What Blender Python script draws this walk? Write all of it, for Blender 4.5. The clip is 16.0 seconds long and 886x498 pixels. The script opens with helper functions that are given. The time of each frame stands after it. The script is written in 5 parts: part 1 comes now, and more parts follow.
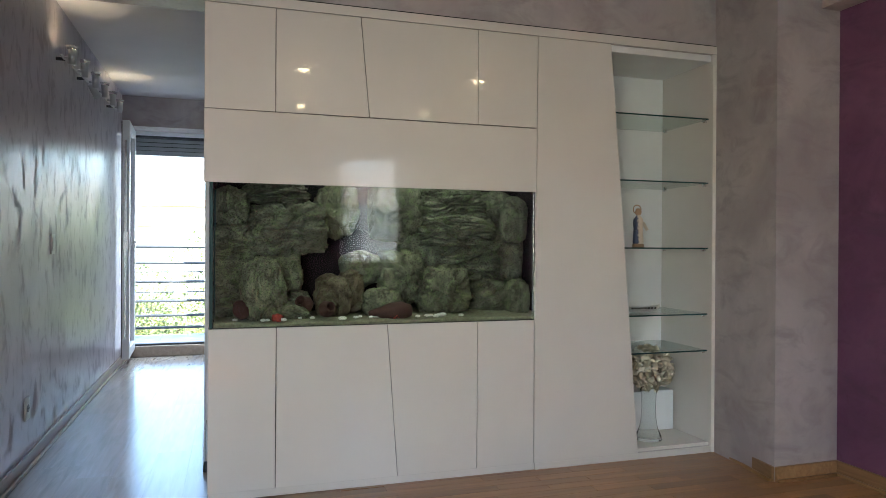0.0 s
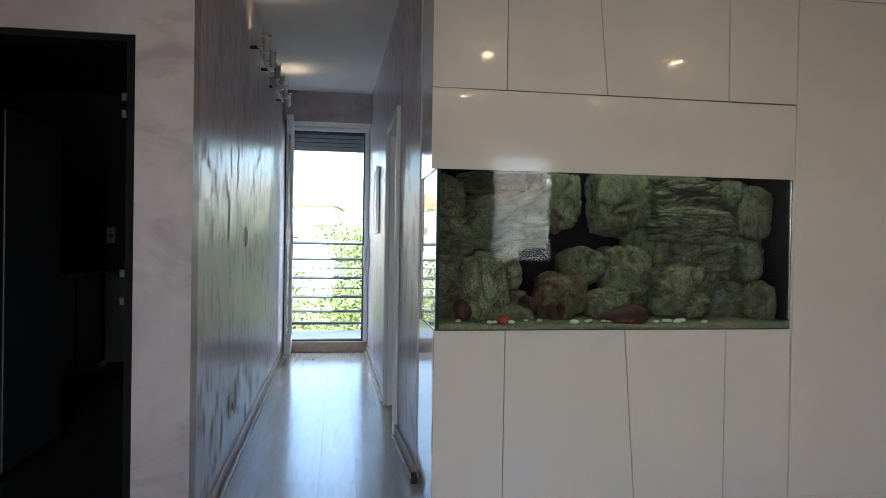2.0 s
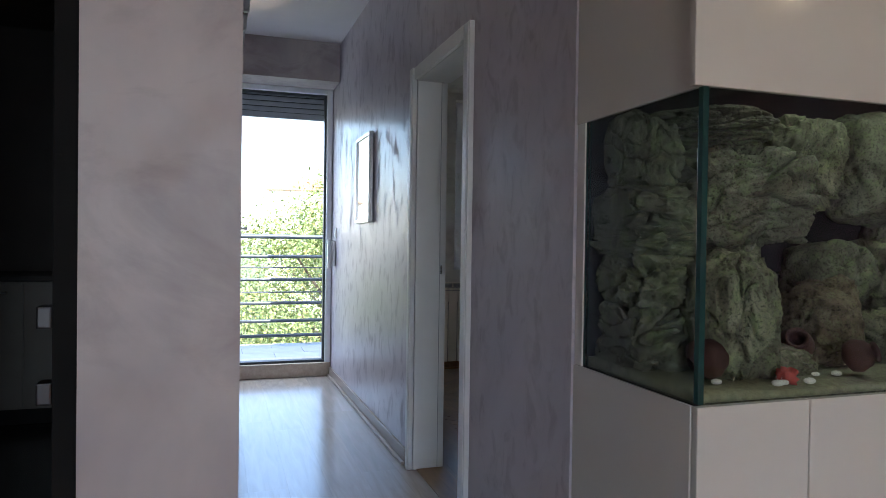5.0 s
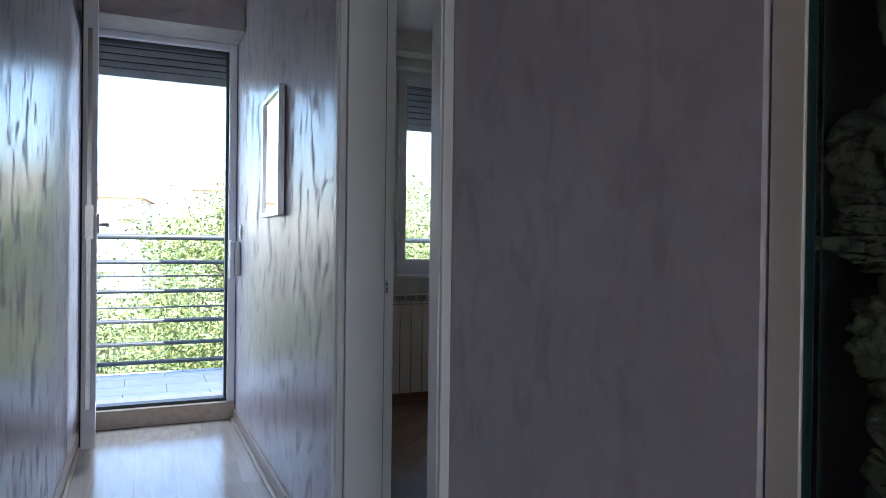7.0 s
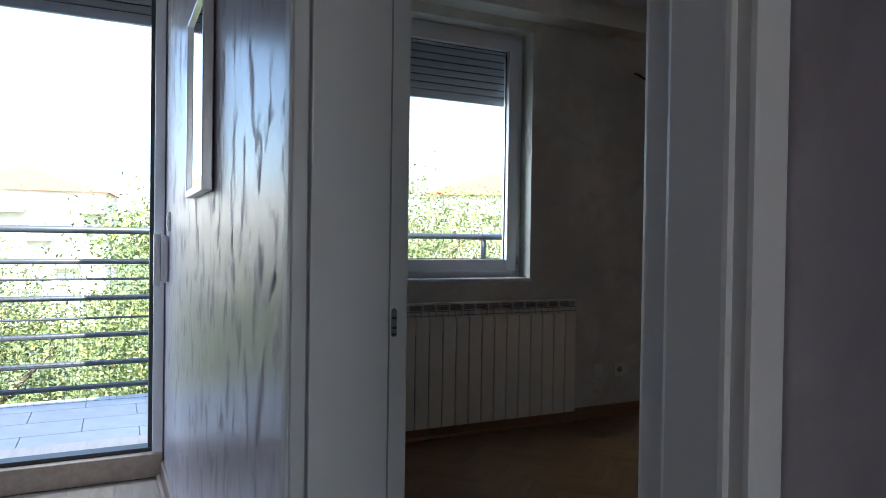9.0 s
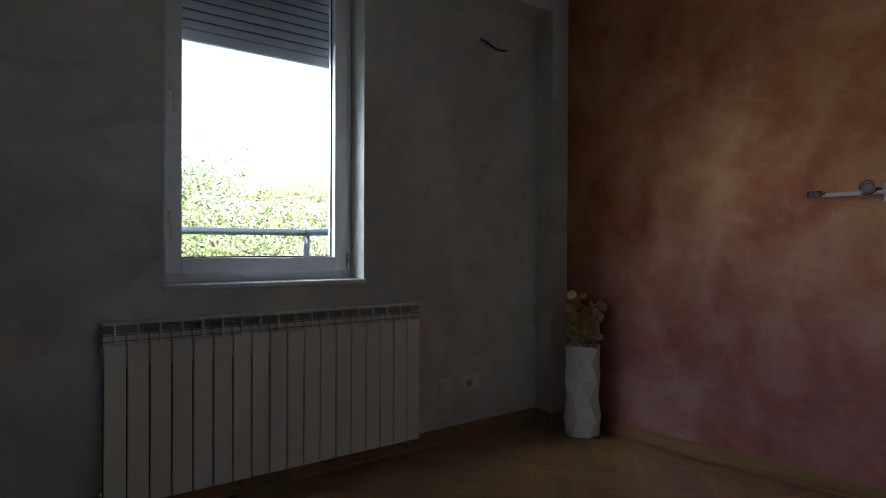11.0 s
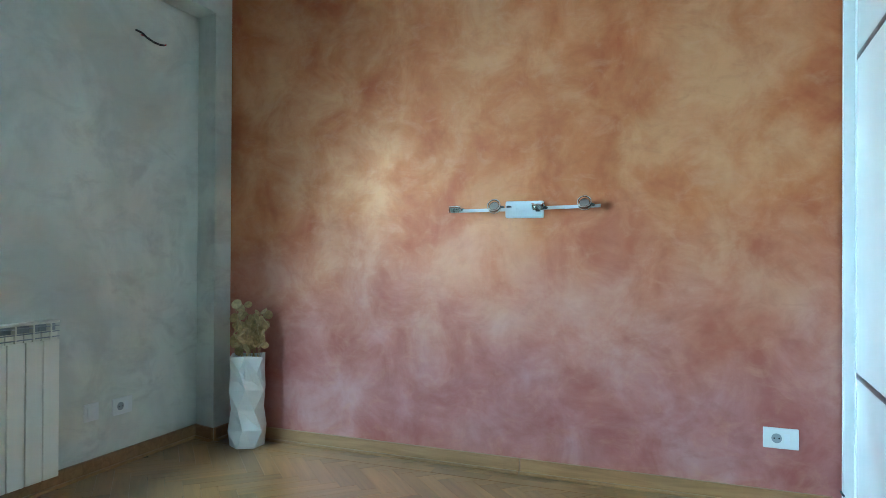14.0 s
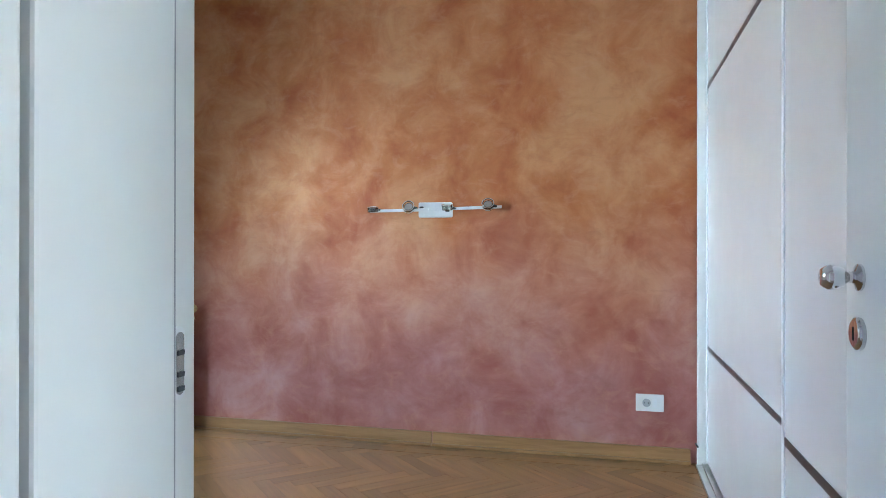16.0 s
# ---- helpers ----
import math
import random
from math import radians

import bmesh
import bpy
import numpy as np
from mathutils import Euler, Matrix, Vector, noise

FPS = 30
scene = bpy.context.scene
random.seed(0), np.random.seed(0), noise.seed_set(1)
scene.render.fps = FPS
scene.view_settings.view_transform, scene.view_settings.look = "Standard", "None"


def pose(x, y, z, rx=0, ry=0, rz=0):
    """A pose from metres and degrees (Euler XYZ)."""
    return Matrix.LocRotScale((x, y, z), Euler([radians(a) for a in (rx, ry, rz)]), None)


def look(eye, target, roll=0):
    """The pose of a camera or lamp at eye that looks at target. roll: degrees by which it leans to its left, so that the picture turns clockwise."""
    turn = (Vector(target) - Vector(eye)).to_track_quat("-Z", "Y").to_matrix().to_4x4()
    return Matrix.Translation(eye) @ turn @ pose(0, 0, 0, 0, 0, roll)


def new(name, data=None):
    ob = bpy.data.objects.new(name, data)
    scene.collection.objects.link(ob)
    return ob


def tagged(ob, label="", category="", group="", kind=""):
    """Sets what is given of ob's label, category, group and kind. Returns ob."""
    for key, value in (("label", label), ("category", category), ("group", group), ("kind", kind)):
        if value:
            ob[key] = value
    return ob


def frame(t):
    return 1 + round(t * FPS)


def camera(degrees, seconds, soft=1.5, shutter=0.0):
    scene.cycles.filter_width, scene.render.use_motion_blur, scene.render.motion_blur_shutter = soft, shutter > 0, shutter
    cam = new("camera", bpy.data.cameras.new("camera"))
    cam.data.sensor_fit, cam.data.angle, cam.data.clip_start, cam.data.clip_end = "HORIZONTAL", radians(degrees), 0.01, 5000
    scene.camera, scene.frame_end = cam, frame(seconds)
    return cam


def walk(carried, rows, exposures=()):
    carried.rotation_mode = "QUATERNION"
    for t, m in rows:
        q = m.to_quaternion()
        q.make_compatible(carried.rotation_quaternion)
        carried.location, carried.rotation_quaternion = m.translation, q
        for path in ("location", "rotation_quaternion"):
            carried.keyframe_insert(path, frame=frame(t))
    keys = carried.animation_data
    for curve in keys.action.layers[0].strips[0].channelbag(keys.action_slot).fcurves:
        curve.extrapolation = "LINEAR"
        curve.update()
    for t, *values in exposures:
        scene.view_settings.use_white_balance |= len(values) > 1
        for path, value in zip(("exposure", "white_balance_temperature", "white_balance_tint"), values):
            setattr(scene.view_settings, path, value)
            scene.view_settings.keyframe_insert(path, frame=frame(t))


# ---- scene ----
# camera
cam = camera(66.5, 16.0, soft=0.8)
PATH = [
    (0.0, 0.166, -3.273, 1.186, 89.76, 0.31, -17.24),
    (0.5, 0.119, -3.201, 1.164, 89.75, 0.44, -15.11),
    (1.0, 0.051, -3.043, 1.159, 89.63, 0.43, -12.08),
    (1.5, -0.11, -2.915, 1.165, 89.44, 0.51, -9.81),
    (2.0, -0.338, -2.786, 1.157, 89.65, 0.85, -8.73),
    (2.5, -0.517, -2.593, 1.151, 89.39, 0.68, -8.6),
    (3.0, -0.649, -2.358, 1.159, 89.2, 0.69, -8.65),
    (5.5, -0.904, -0.873, 1.139, 89.41, 0.8, -20.42),
    (6.0, -0.781, -0.575, 1.138, 89.52, 0.78, -21.76),
    (6.5, -0.666, -0.28, 1.138, 89.52, 0.75, -22.77),
    (7.0, -0.559, -0.001, 1.135, 89.54, 0.71, -23.76),
    (7.5, -0.437, 0.275, 1.139, 89.46, 0.67, -23.89),
    (8.0, -0.367, 0.561, 1.135, 89.33, 0.94, -23.51),
    (10.5, 0.031, 1.623, 1.091, 89.55, 0.41, -36.37),
    (11.0, 0.163, 1.745, 1.072, 89.69, 0.27, -40.57),
    (11.5, 0.28, 1.795, 1.068, 89.72, 0.22, -44.31),
    (12.0, 0.326, 1.823, 1.073, 89.89, 0.31, -48.99),
    (12.5, 0.299, 1.854, 1.081, 89.93, 0.45, -55.55),
    (13.0, 0.295, 1.805, 1.083, 90.08, 0.39, -60.73),
    (13.5, 0.2, 1.784, 1.09, 90.13, 0.27, -65.44),
    (14.0, 0.095, 1.79, 1.086, 90.31, 0.29, -69.48),
    (14.5, -0.025, 1.779, 1.07, 90.43, 0.31, -73.22),
    (15.0, -0.144, 1.791, 1.083, 90.3, 0.3, -76.5),
    (15.5, -0.235, 1.792, 1.081, 90.22, 0.24, -77.91),
    (16.0, -0.289, 1.754, 1.078, 90.1, 0.06, -77.84),
]
EXPOSURES = [
    (0.0, 3.0, 6100, 6), (1.5, 2.7, 6100, 6), (3.0, 2.4, 6200, 9), (5.5, 2.6, 6000, 11), (8.0, 2.35, 5900, 10), (10.5, 2.15, 6200, 10), (11.0, 2.4, 6100, 9), (11.5, 3.0, 6000, 8),
    (12.0, 3.6, 5650, 3), (12.5, 4.2, 5200, -6), (13.0, 4.72, 4780, -13), (13.5, 4.97, 4640, -19), (14.5, 5.06, 4830, -20), (15.0, 5.05, 4900, -16), (15.5, 5.0, 5150, -8), (16.0, 4.87, 5650, 0)]


def carried_pose(x, y, z, rx, roll, rz):
    """Yaw and pitch as in pose(), then a lean about the line of sight."""
    return pose(x, y, z, rx, 0, rz) @ pose(0, 0, 0, 0, 0, roll)


walk(cam, [(r[0], carried_pose(*r[1:])) for r in PATH], EXPOSURES)

# world and large lights
world = bpy.data.worlds.new("sky")
scene.world = world
world.use_nodes = True
wn = world.node_tree
wn.nodes.clear()
w_out = wn.nodes.new("ShaderNodeOutputWorld")
w_bg = wn.nodes.new("ShaderNodeBackground")
w_sky = wn.nodes.new("ShaderNodeTexSky")
w_sky.sky_type = "NISHITA"
w_sky.sun_disc = False
w_sky.sun_elevation, w_sky.sun_rotation = radians(48), radians(205)
w_bg.inputs["Strength"].default_value = 0.15
wn.links.new(w_sky.outputs[0], w_bg.inputs[0])
wn.links.new(w_bg.outputs[0], w_out.inputs[0])

sun_data = bpy.data.lights.new("sun", "SUN")
sun_data.energy, sun_data.angle, sun_data.color = 4.5, radians(0.5), (1.0, 0.95, 0.88)
sun = new("sun", sun_data)
sun.matrix_world = look((-12, -26, 32), (0, 0, 0))


def area_lamp(name, eye, target, sx, sy, watts, colour):
    d = bpy.data.lights.new(name, "AREA")
    d.shape, d.size, d.size_y, d.energy, d.color = "RECTANGLE", sx, sy, watts, colour
    ob = new(name, d)
    ob.matrix_world = look(eye, target)
    return ob


def spot_lamp(name, eye, target, watts, colour, size=70, blend=0.6, radius=0.02):
    d = bpy.data.lights.new(name, "SPOT")
    d.energy, d.color, d.spot_size, d.spot_blend, d.shadow_soft_size = watts, colour, radians(size), blend, radius
    ob = new(name, d)
    ob.matrix_world = look(eye, target)
    return ob


SKY = (0.80, 0.90, 1.0)
# Added area lamps, placed out of sight, boost the sky's light indoors.
area_lamp("living_fill_lamp", (-1.17, -4.82, 1.3), (-0.4, 0.0, 1.1), 1.6, 1.95, 4.6, (0.90, 0.96, 1.0))
area_lamp("bedroom_sky_fill", (0.94, 5.90, 1.75), (1.6, 2.6, 0.9), 1.0, 1.5, 9.0, SKY)
area_lamp("corridor_sky_fill", (-0.35, 5.55, 2.95), (-0.35, 2.6, 0.5), 1.5, 0.7, 22, SKY)


# materials
def nodes_of(name):
    m = bpy.data.materials.new(name)
    m.use_nodes = True
    nt = m.node_tree
    return m, nt, nt.nodes["Principled BSDF"]


def ramp(nt, source, stops):
    r = nt.nodes.new("ShaderNodeValToRGB")
    while len(r.color_ramp.elements) < len(stops):
        r.color_ramp.elements.new(0.5)
    for e, (p, c) in zip(r.color_ramp.elements, stops):
        e.position = p
        e.color = (*c, 1) if len(c) == 3 else c
    nt.links.new(source, r.inputs[0])
    return r.outputs[0]


def coords(nt, scale=(1, 1, 1), kind="Object"):
    c = nt.nodes.new("ShaderNodeTexCoord")
    mp = nt.nodes.new("ShaderNodeMapping")
    mp.inputs["Scale"].default_value = scale
    nt.links.new(c.outputs[kind], mp.inputs["Vector"])
    return mp.outputs[0]


def noise_of(nt, vec, scale, detail=4, rough=0.55, dist=0.0):
    n = nt.nodes.new("ShaderNodeTexNoise")
    n.inputs["Scale"].default_value, n.inputs["Detail"].default_value = scale, detail
    n.inputs["Roughness"].default_value, n.inputs["Distortion"].default_value = rough, dist
    if vec is not None:
        nt.links.new(vec, n.inputs["Vector"])
    return n.outputs[0]


def mixed(nt, a, b, fac, mode="MIX"):
    x = nt.nodes.new("ShaderNodeMix")
    x.data_type, x.blend_type = "RGBA", mode
    for sock, v in ((x.inputs[6], a), (x.inputs[7], b)):
        if isinstance(v, tuple):
            sock.default_value = (*v, 1)
        else:
            nt.links.new(v, sock)
    if isinstance(fac, (int, float)):
        x.inputs[0].default_value = fac
    else:
        nt.links.new(fac, x.inputs[0])
    return x.outputs[2]


def spread(nt, value, lo, hi, a=0.0, b=1.0):
    r = nt.nodes.new("ShaderNodeMapRange")
    for k, v in (("From Min", a), ("From Max", b), ("To Min", lo), ("To Max", hi)):
        r.inputs[k].default_value = v
    nt.links.new(value, r.inputs["Value"])
    return r.outputs[0]


def bumped(nt, bsdf, height, strength, distance=0.01):
    b = nt.nodes.new("ShaderNodeBump")
    b.inputs["Strength"].default_value, b.inputs["Distance"].default_value = strength, distance
    nt.links.new(height, b.inputs["Height"])
    nt.links.new(b.outputs[0], bsdf.inputs["Normal"])


def simple(name, colour, rough=0.5, metal=0.0, vary=0.12, scale=14, bump=0.05, coat=0.0):
    m, nt, b = nodes_of(name)
    v = coords(nt)
    n = noise_of(nt, v, scale)
    dark = tuple(c * (1 - vary) for c in colour)
    light = tuple(min(1, c * (1 + vary)) for c in colour)
    nt.links.new(ramp(nt, n, [(0.3, dark), (0.7, light)]), b.inputs["Base Color"])
    nt.links.new(spread(nt, noise_of(nt, v, scale * 4), rough * 0.85, min(1, rough * 1.15)), b.inputs["Roughness"])
    b.inputs["Metallic"].default_value = metal
    b.inputs["Coat Weight"].default_value = coat
    b.inputs["Coat Roughness"].default_value = 0.04
    if bump:
        bumped(nt, b, noise_of(nt, v, scale * 8), bump, 0.002)
    return m


def plaster(name, dark, light, fleck, rough=(0.28, 0.55), stretch=0.65, flecks=True):
    """Polished trowelled plaster with clouds and glossy trowel marks."""
    m, nt, b = nodes_of(name)
    v = coords(nt)
    vs = coords(nt, (1, 1, stretch))
    cloud = noise_of(nt, v, 1.7, 5, 0.6, 0.6)
    col = ramp(nt, cloud, [(0.3, dark), (0.68, light)] if flecks else [(0.38, dark), (0.6, light)])
    fine = noise_of(nt, vs, 9, 6, 0.65, 1.2) if flecks else noise_of(nt, coords(nt, (1, 1, 1.7)), 3.6, 8, 0.62, 0.7)
    col = mixed(nt, col, fleck, spread(nt, fine, 0.0, 0.55, 0.52, 0.75) if flecks else spread(nt, fine, 0.0, 0.75, 0.5, 0.66))
    marks = noise_of(nt, coords(nt, (1, 1, 0.5)), 14, 4, 0.55, 0.6) if flecks else noise_of(nt, vs, 19, 4, 0.55, 0.6)
    if flecks:
        col = mixed(nt, col, tuple(c * 0.72 for c in fleck), spread(nt, marks, 0.0, 0.2, 0.55, 0.66))
    nt.links.new(col, b.inputs["Base Color"])
    nt.links.new(spread(nt, marks, rough[0], rough[1], 0.52, 0.64), b.inputs["Roughness"])
    if flecks:
        nt.links.new(spread(nt, marks, 0.65, 0.3, 0.54, 0.64), b.inputs["Specular IOR Level"])
    bumped(nt, b, marks if flecks else cloud, 0.035, 0.003)
    return m


M = {}
M["plaster"] = plaster("lavender_plaster", (0.46, 0.42, 0.47), (0.60, 0.555, 0.60), (0.36, 0.325, 0.36), (0.30, 0.58))
M["plaster_soft"] = plaster("grey_mauve_plaster", (0.36, 0.315, 0.315), (0.47, 0.425, 0.415), (0.30, 0.255, 0.255), (0.4, 0.6), 0.8, False)
M["plaster_room"] = plaster("sage_grey_plaster", (0.57, 0.57, 0.50), (0.72, 0.72, 0.64), (0.52, 0.51, 0.45), (0.42, 0.6), 0.8, False)
M["purple"] = plaster("purple_plaster", (0.13, 0.045, 0.10), (0.19, 0.075, 0.145), (0.10, 0.04, 0.08), (0.4, 0.6), 0.8, False)


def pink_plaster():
    """Pearl plaster in broad brushed clouds: terracotta and gold above, old rose below, warm and cool light painted in
    by height.
    """
    m, nt, b = nodes_of("terracotta_plaster_with_light")
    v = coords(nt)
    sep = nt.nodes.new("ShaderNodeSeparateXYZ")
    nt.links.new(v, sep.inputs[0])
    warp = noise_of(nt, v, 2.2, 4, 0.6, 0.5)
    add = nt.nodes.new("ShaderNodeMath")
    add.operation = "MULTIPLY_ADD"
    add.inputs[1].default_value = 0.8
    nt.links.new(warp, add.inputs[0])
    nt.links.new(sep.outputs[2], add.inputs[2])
    # Height mix puts warm light above and cool light below into the colour.
    light_hue = spread(nt, add.outputs[0], 0, 1, 0.75, 1.75)
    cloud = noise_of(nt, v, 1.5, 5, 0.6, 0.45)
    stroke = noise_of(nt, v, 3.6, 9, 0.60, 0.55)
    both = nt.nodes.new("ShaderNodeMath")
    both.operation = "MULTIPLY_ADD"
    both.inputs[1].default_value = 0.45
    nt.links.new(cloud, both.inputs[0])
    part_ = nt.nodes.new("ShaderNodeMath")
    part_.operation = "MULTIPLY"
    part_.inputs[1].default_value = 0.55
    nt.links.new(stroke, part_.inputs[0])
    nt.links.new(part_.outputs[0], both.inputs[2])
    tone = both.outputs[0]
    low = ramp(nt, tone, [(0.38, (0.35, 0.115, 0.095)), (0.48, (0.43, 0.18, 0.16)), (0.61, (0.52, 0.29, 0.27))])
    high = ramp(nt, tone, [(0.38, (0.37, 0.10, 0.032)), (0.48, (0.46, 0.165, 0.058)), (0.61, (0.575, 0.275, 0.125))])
    col = mixed(nt, low, high, light_hue)
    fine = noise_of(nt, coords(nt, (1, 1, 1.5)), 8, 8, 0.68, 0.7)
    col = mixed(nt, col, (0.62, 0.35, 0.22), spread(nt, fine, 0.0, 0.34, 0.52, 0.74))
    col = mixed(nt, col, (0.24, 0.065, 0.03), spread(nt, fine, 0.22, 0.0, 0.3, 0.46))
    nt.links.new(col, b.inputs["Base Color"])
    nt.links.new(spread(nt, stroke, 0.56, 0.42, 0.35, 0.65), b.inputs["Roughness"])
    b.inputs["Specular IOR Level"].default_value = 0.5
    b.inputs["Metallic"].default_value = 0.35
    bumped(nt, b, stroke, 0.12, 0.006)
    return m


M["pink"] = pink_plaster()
M["ceiling"] = simple("ceiling_paint", (0.74, 0.73, 0.75), 0.75, vary=0.03, scale=3)
M["lacquer"] = simple("cream_gloss_lacquer", (0.70, 0.66, 0.60), 0.16, vary=0.02, scale=2, bump=0.0, coat=0.6)
M["wardrobe"] = simple("white_gloss_lacquer", (0.755, 0.755, 0.735), 0.2, vary=0.02, scale=2, bump=0.0, coat=0.35)
M["white"] = simple("white_paint", (0.755, 0.755, 0.74), 0.38, vary=0.03, scale=5, bump=0.02)
M["slat_white"] = simple("white_blind_enamel", (0.88, 0.88, 0.87), 0.4, vary=0.02, bump=0.0)
M["pvc"] = simple("white_pvc", (0.78, 0.79, 0.80), 0.32, vary=0.02, scale=6, bump=0.0)
M["radiator"] = simple("cream_radiator_enamel", (0.84, 0.81, 0.70), 0.35, vary=0.02, scale=6, bump=0.0)
M["shutter"] = simple("grey_roller_shutter", (0.30, 0.31, 0.33), 0.5, vary=0.05)
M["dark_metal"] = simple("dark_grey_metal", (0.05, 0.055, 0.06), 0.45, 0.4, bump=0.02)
M["rail"] = simple("grey_painted_steel", (0.055, 0.065, 0.075), 0.42, 0.2, bump=0.02)
M["chrome"] = simple("polished_chrome", (0.75, 0.75, 0.76), 0.08, 1.0, vary=0.02, bump=0.0)
M["alu"] = simple("brushed_aluminium", (0.6, 0.61, 0.62), 0.3, 1.0, vary=0.05, scale=20, bump=0.02)
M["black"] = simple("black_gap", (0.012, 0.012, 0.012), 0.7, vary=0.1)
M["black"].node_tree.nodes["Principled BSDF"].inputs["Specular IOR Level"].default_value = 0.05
M["seam"] = simple("dark_joint", (0.08, 0.07, 0.06), 0.8, vary=0.1)
M["roof_tile"] = simple("faded_roof_tiles", (0.36, 0.22, 0.15), 0.8, vary=0.3, scale=2, bump=0.2)
# Kitchen walls and ceiling: the unlit room's shade is in this dark colour.
M["kitchen_wall"] = simple("kitchen_paint_with_shade", (0.045, 0.04, 0.036), 0.7, vary=0.1, scale=4)
M["lamp_steel"] = simple("satin_lamp_steel", (0.78, 0.79, 0.80), 0.45, 0.3, vary=0.05, scale=20, bump=0.0)
M["lamp_chrome"] = simple("polished_lamp_steel", (0.74, 0.77, 0.80), 0.42, 0.2, vary=0.02, bump=0.0)
M["sand"] = simple("aquarium_sand", (0.21, 0.215, 0.135), 0.9, vary=0.25, scale=60, bump=0.5)
M["clay"] = simple("terracotta_clay", (0.055, 0.02, 0.011), 0.8, vary=0.25, scale=18, bump=0.3)
M["coral"] = simple("red_coral", (0.4, 0.06, 0.04), 0.7, vary=0.3, scale=30, bump=0.4)
M["pebble"] = simple("white_pebble", (0.68, 0.68, 0.62), 0.5, vary=0.1, scale=20)
M["bark"] = simple("tree_bark", (0.10, 0.075, 0.05), 0.9, vary=0.3, scale=9, bump=0.6)
M["tile"] = simple("grey_balcony_tile", (0.34, 0.34, 0.35), 0.5, vary=0.1, scale=7, bump=0.1)
M["grout"] = simple("tile_grout", (0.16, 0.16, 0.16), 0.9, vary=0.1)
M["concrete"] = simple("pale_concrete", (0.42, 0.41, 0.39), 0.85, vary=0.12, scale=2, bump=0.3)
M["facade"] = simple("pale_render_facade", (0.62, 0.58, 0.52), 0.85, vary=0.06, scale=1, bump=0.1)
M["brick_red"] = simple("hollow_clay_block", (0.40, 0.18, 0.11), 0.85, vary=0.15, scale=3, bump=0.2)
M["grass"] = simple("far_ground", (0.10, 0.13, 0.05), 0.9, vary=0.3, scale=0.5, bump=0.3)
# Fridge steel and cabinet fronts, darkened to carry the kitchen's shade.
M["steel"] = simple("shaded_stainless_steel", (0.06, 0.06, 0.063), 0.3, 1.0, vary=0.04, scale=4)
M["kitchen_front"] = simple("shaded_cream_kitchen_front", (0.12, 0.115, 0.10), 0.35, vary=0.03)
M["kitchen_wood"] = simple("shaded_reddish_wood_front", (0.12, 0.045, 0.025), 0.4, vary=0.2)
M["counter"] = simple("black_worktop", (0.02, 0.02, 0.02), 0.25, vary=0.2)
M["ceramic"] = simple("white_ceramic", (0.78, 0.77, 0.73), 0.3, vary=0.03, bump=0.0)
M["dried"] = simple("dried_honesty_pods", (0.52, 0.38, 0.18), 0.6, vary=0.3, scale=40, bump=0.1)
M["petal"] = simple("cream_silk_petals", (0.86, 0.78, 0.62), 0.7, vary=0.12, scale=20)
M["bronze"] = simple("bronze_strip", (0.07, 0.055, 0.05), 0.4, 0.2, vary=0.1, bump=0.0)
M["grille"] = simple("grey_radiator_grille", (0.33, 0.34, 0.35), 0.45, vary=0.05, bump=0.0)
M["rubber"] = simple("black_rubber", (0.015, 0.015, 0.016), 0.6, vary=0.1)
M["brass"] = simple("satin_steel", (0.45, 0.44, 0.42), 0.25, 1.0, vary=0.05)


def wood(name, dark, light, along="y", rough=0.3, coat=0.25, random_tone=True, low=0.72):
    m, nt, b = nodes_of(name)
    s = {"x": (1.2, 14, 14), "y": (14, 1.2, 14), "z": (14, 14, 1.2)}[along]
    v = coords(nt, s)
    oi = nt.nodes.new("ShaderNodeObjectInfo")
    off = nt.nodes.new("ShaderNodeVectorMath")
    off.operation = "MULTIPLY_ADD"
    off.inputs[1].default_value = (1, 1, 1)
    comb = nt.nodes.new("ShaderNodeCombineXYZ")
    mul = nt.nodes.new("ShaderNodeMath")
    mul.operation = "MULTIPLY"
    mul.inputs[1].default_value = 37.0
    nt.links.new(oi.outputs["Random"], mul.inputs[0])
    for k in range(3):
        nt.links.new(mul.outputs[0], comb.inputs[k])
    nt.links.new(v, off.inputs[0])
    nt.links.new(comb.outputs[0], off.inputs[2])
    g = noise_of(nt, off.outputs[0], 2.0, 6, 0.6, 0.8)
    col = ramp(nt, g, [(0.3, dark), (0.7, light)])
    if random_tone:
        geo = nt.nodes.new("ShaderNodeNewGeometry")
        tone = nt.nodes.new("ShaderNodeMath")
        tone.operation = "ADD"
        nt.links.new(oi.outputs["Random"], tone.inputs[0])
        nt.links.new(geo.outputs["Random Per Island"], tone.inputs[1])
        f = nt.nodes.new("ShaderNodeMath")
        f.operation = "FRACT"
        nt.links.new(tone.outputs[0], f.inputs[0])
        col = mixed(nt, col, ramp(nt, f.outputs[0], [(0.0, (low, low * 0.97, low * 0.92)), (0.55, (1, 1, 1)), (1.0, (1.15, 1.1, 1.0))]), 1.0, "MULTIPLY")
    nt.links.new(col, b.inputs["Base Color"])
    nt.links.new(spread(nt, g, rough * 0.8, rough * 1.25), b.inputs["Roughness"])
    b.inputs["Coat Weight"].default_value = coat
    b.inputs["Coat Roughness"].default_value = 0.18
    bumped(nt, b, g, 0.06, 0.002)
    return m


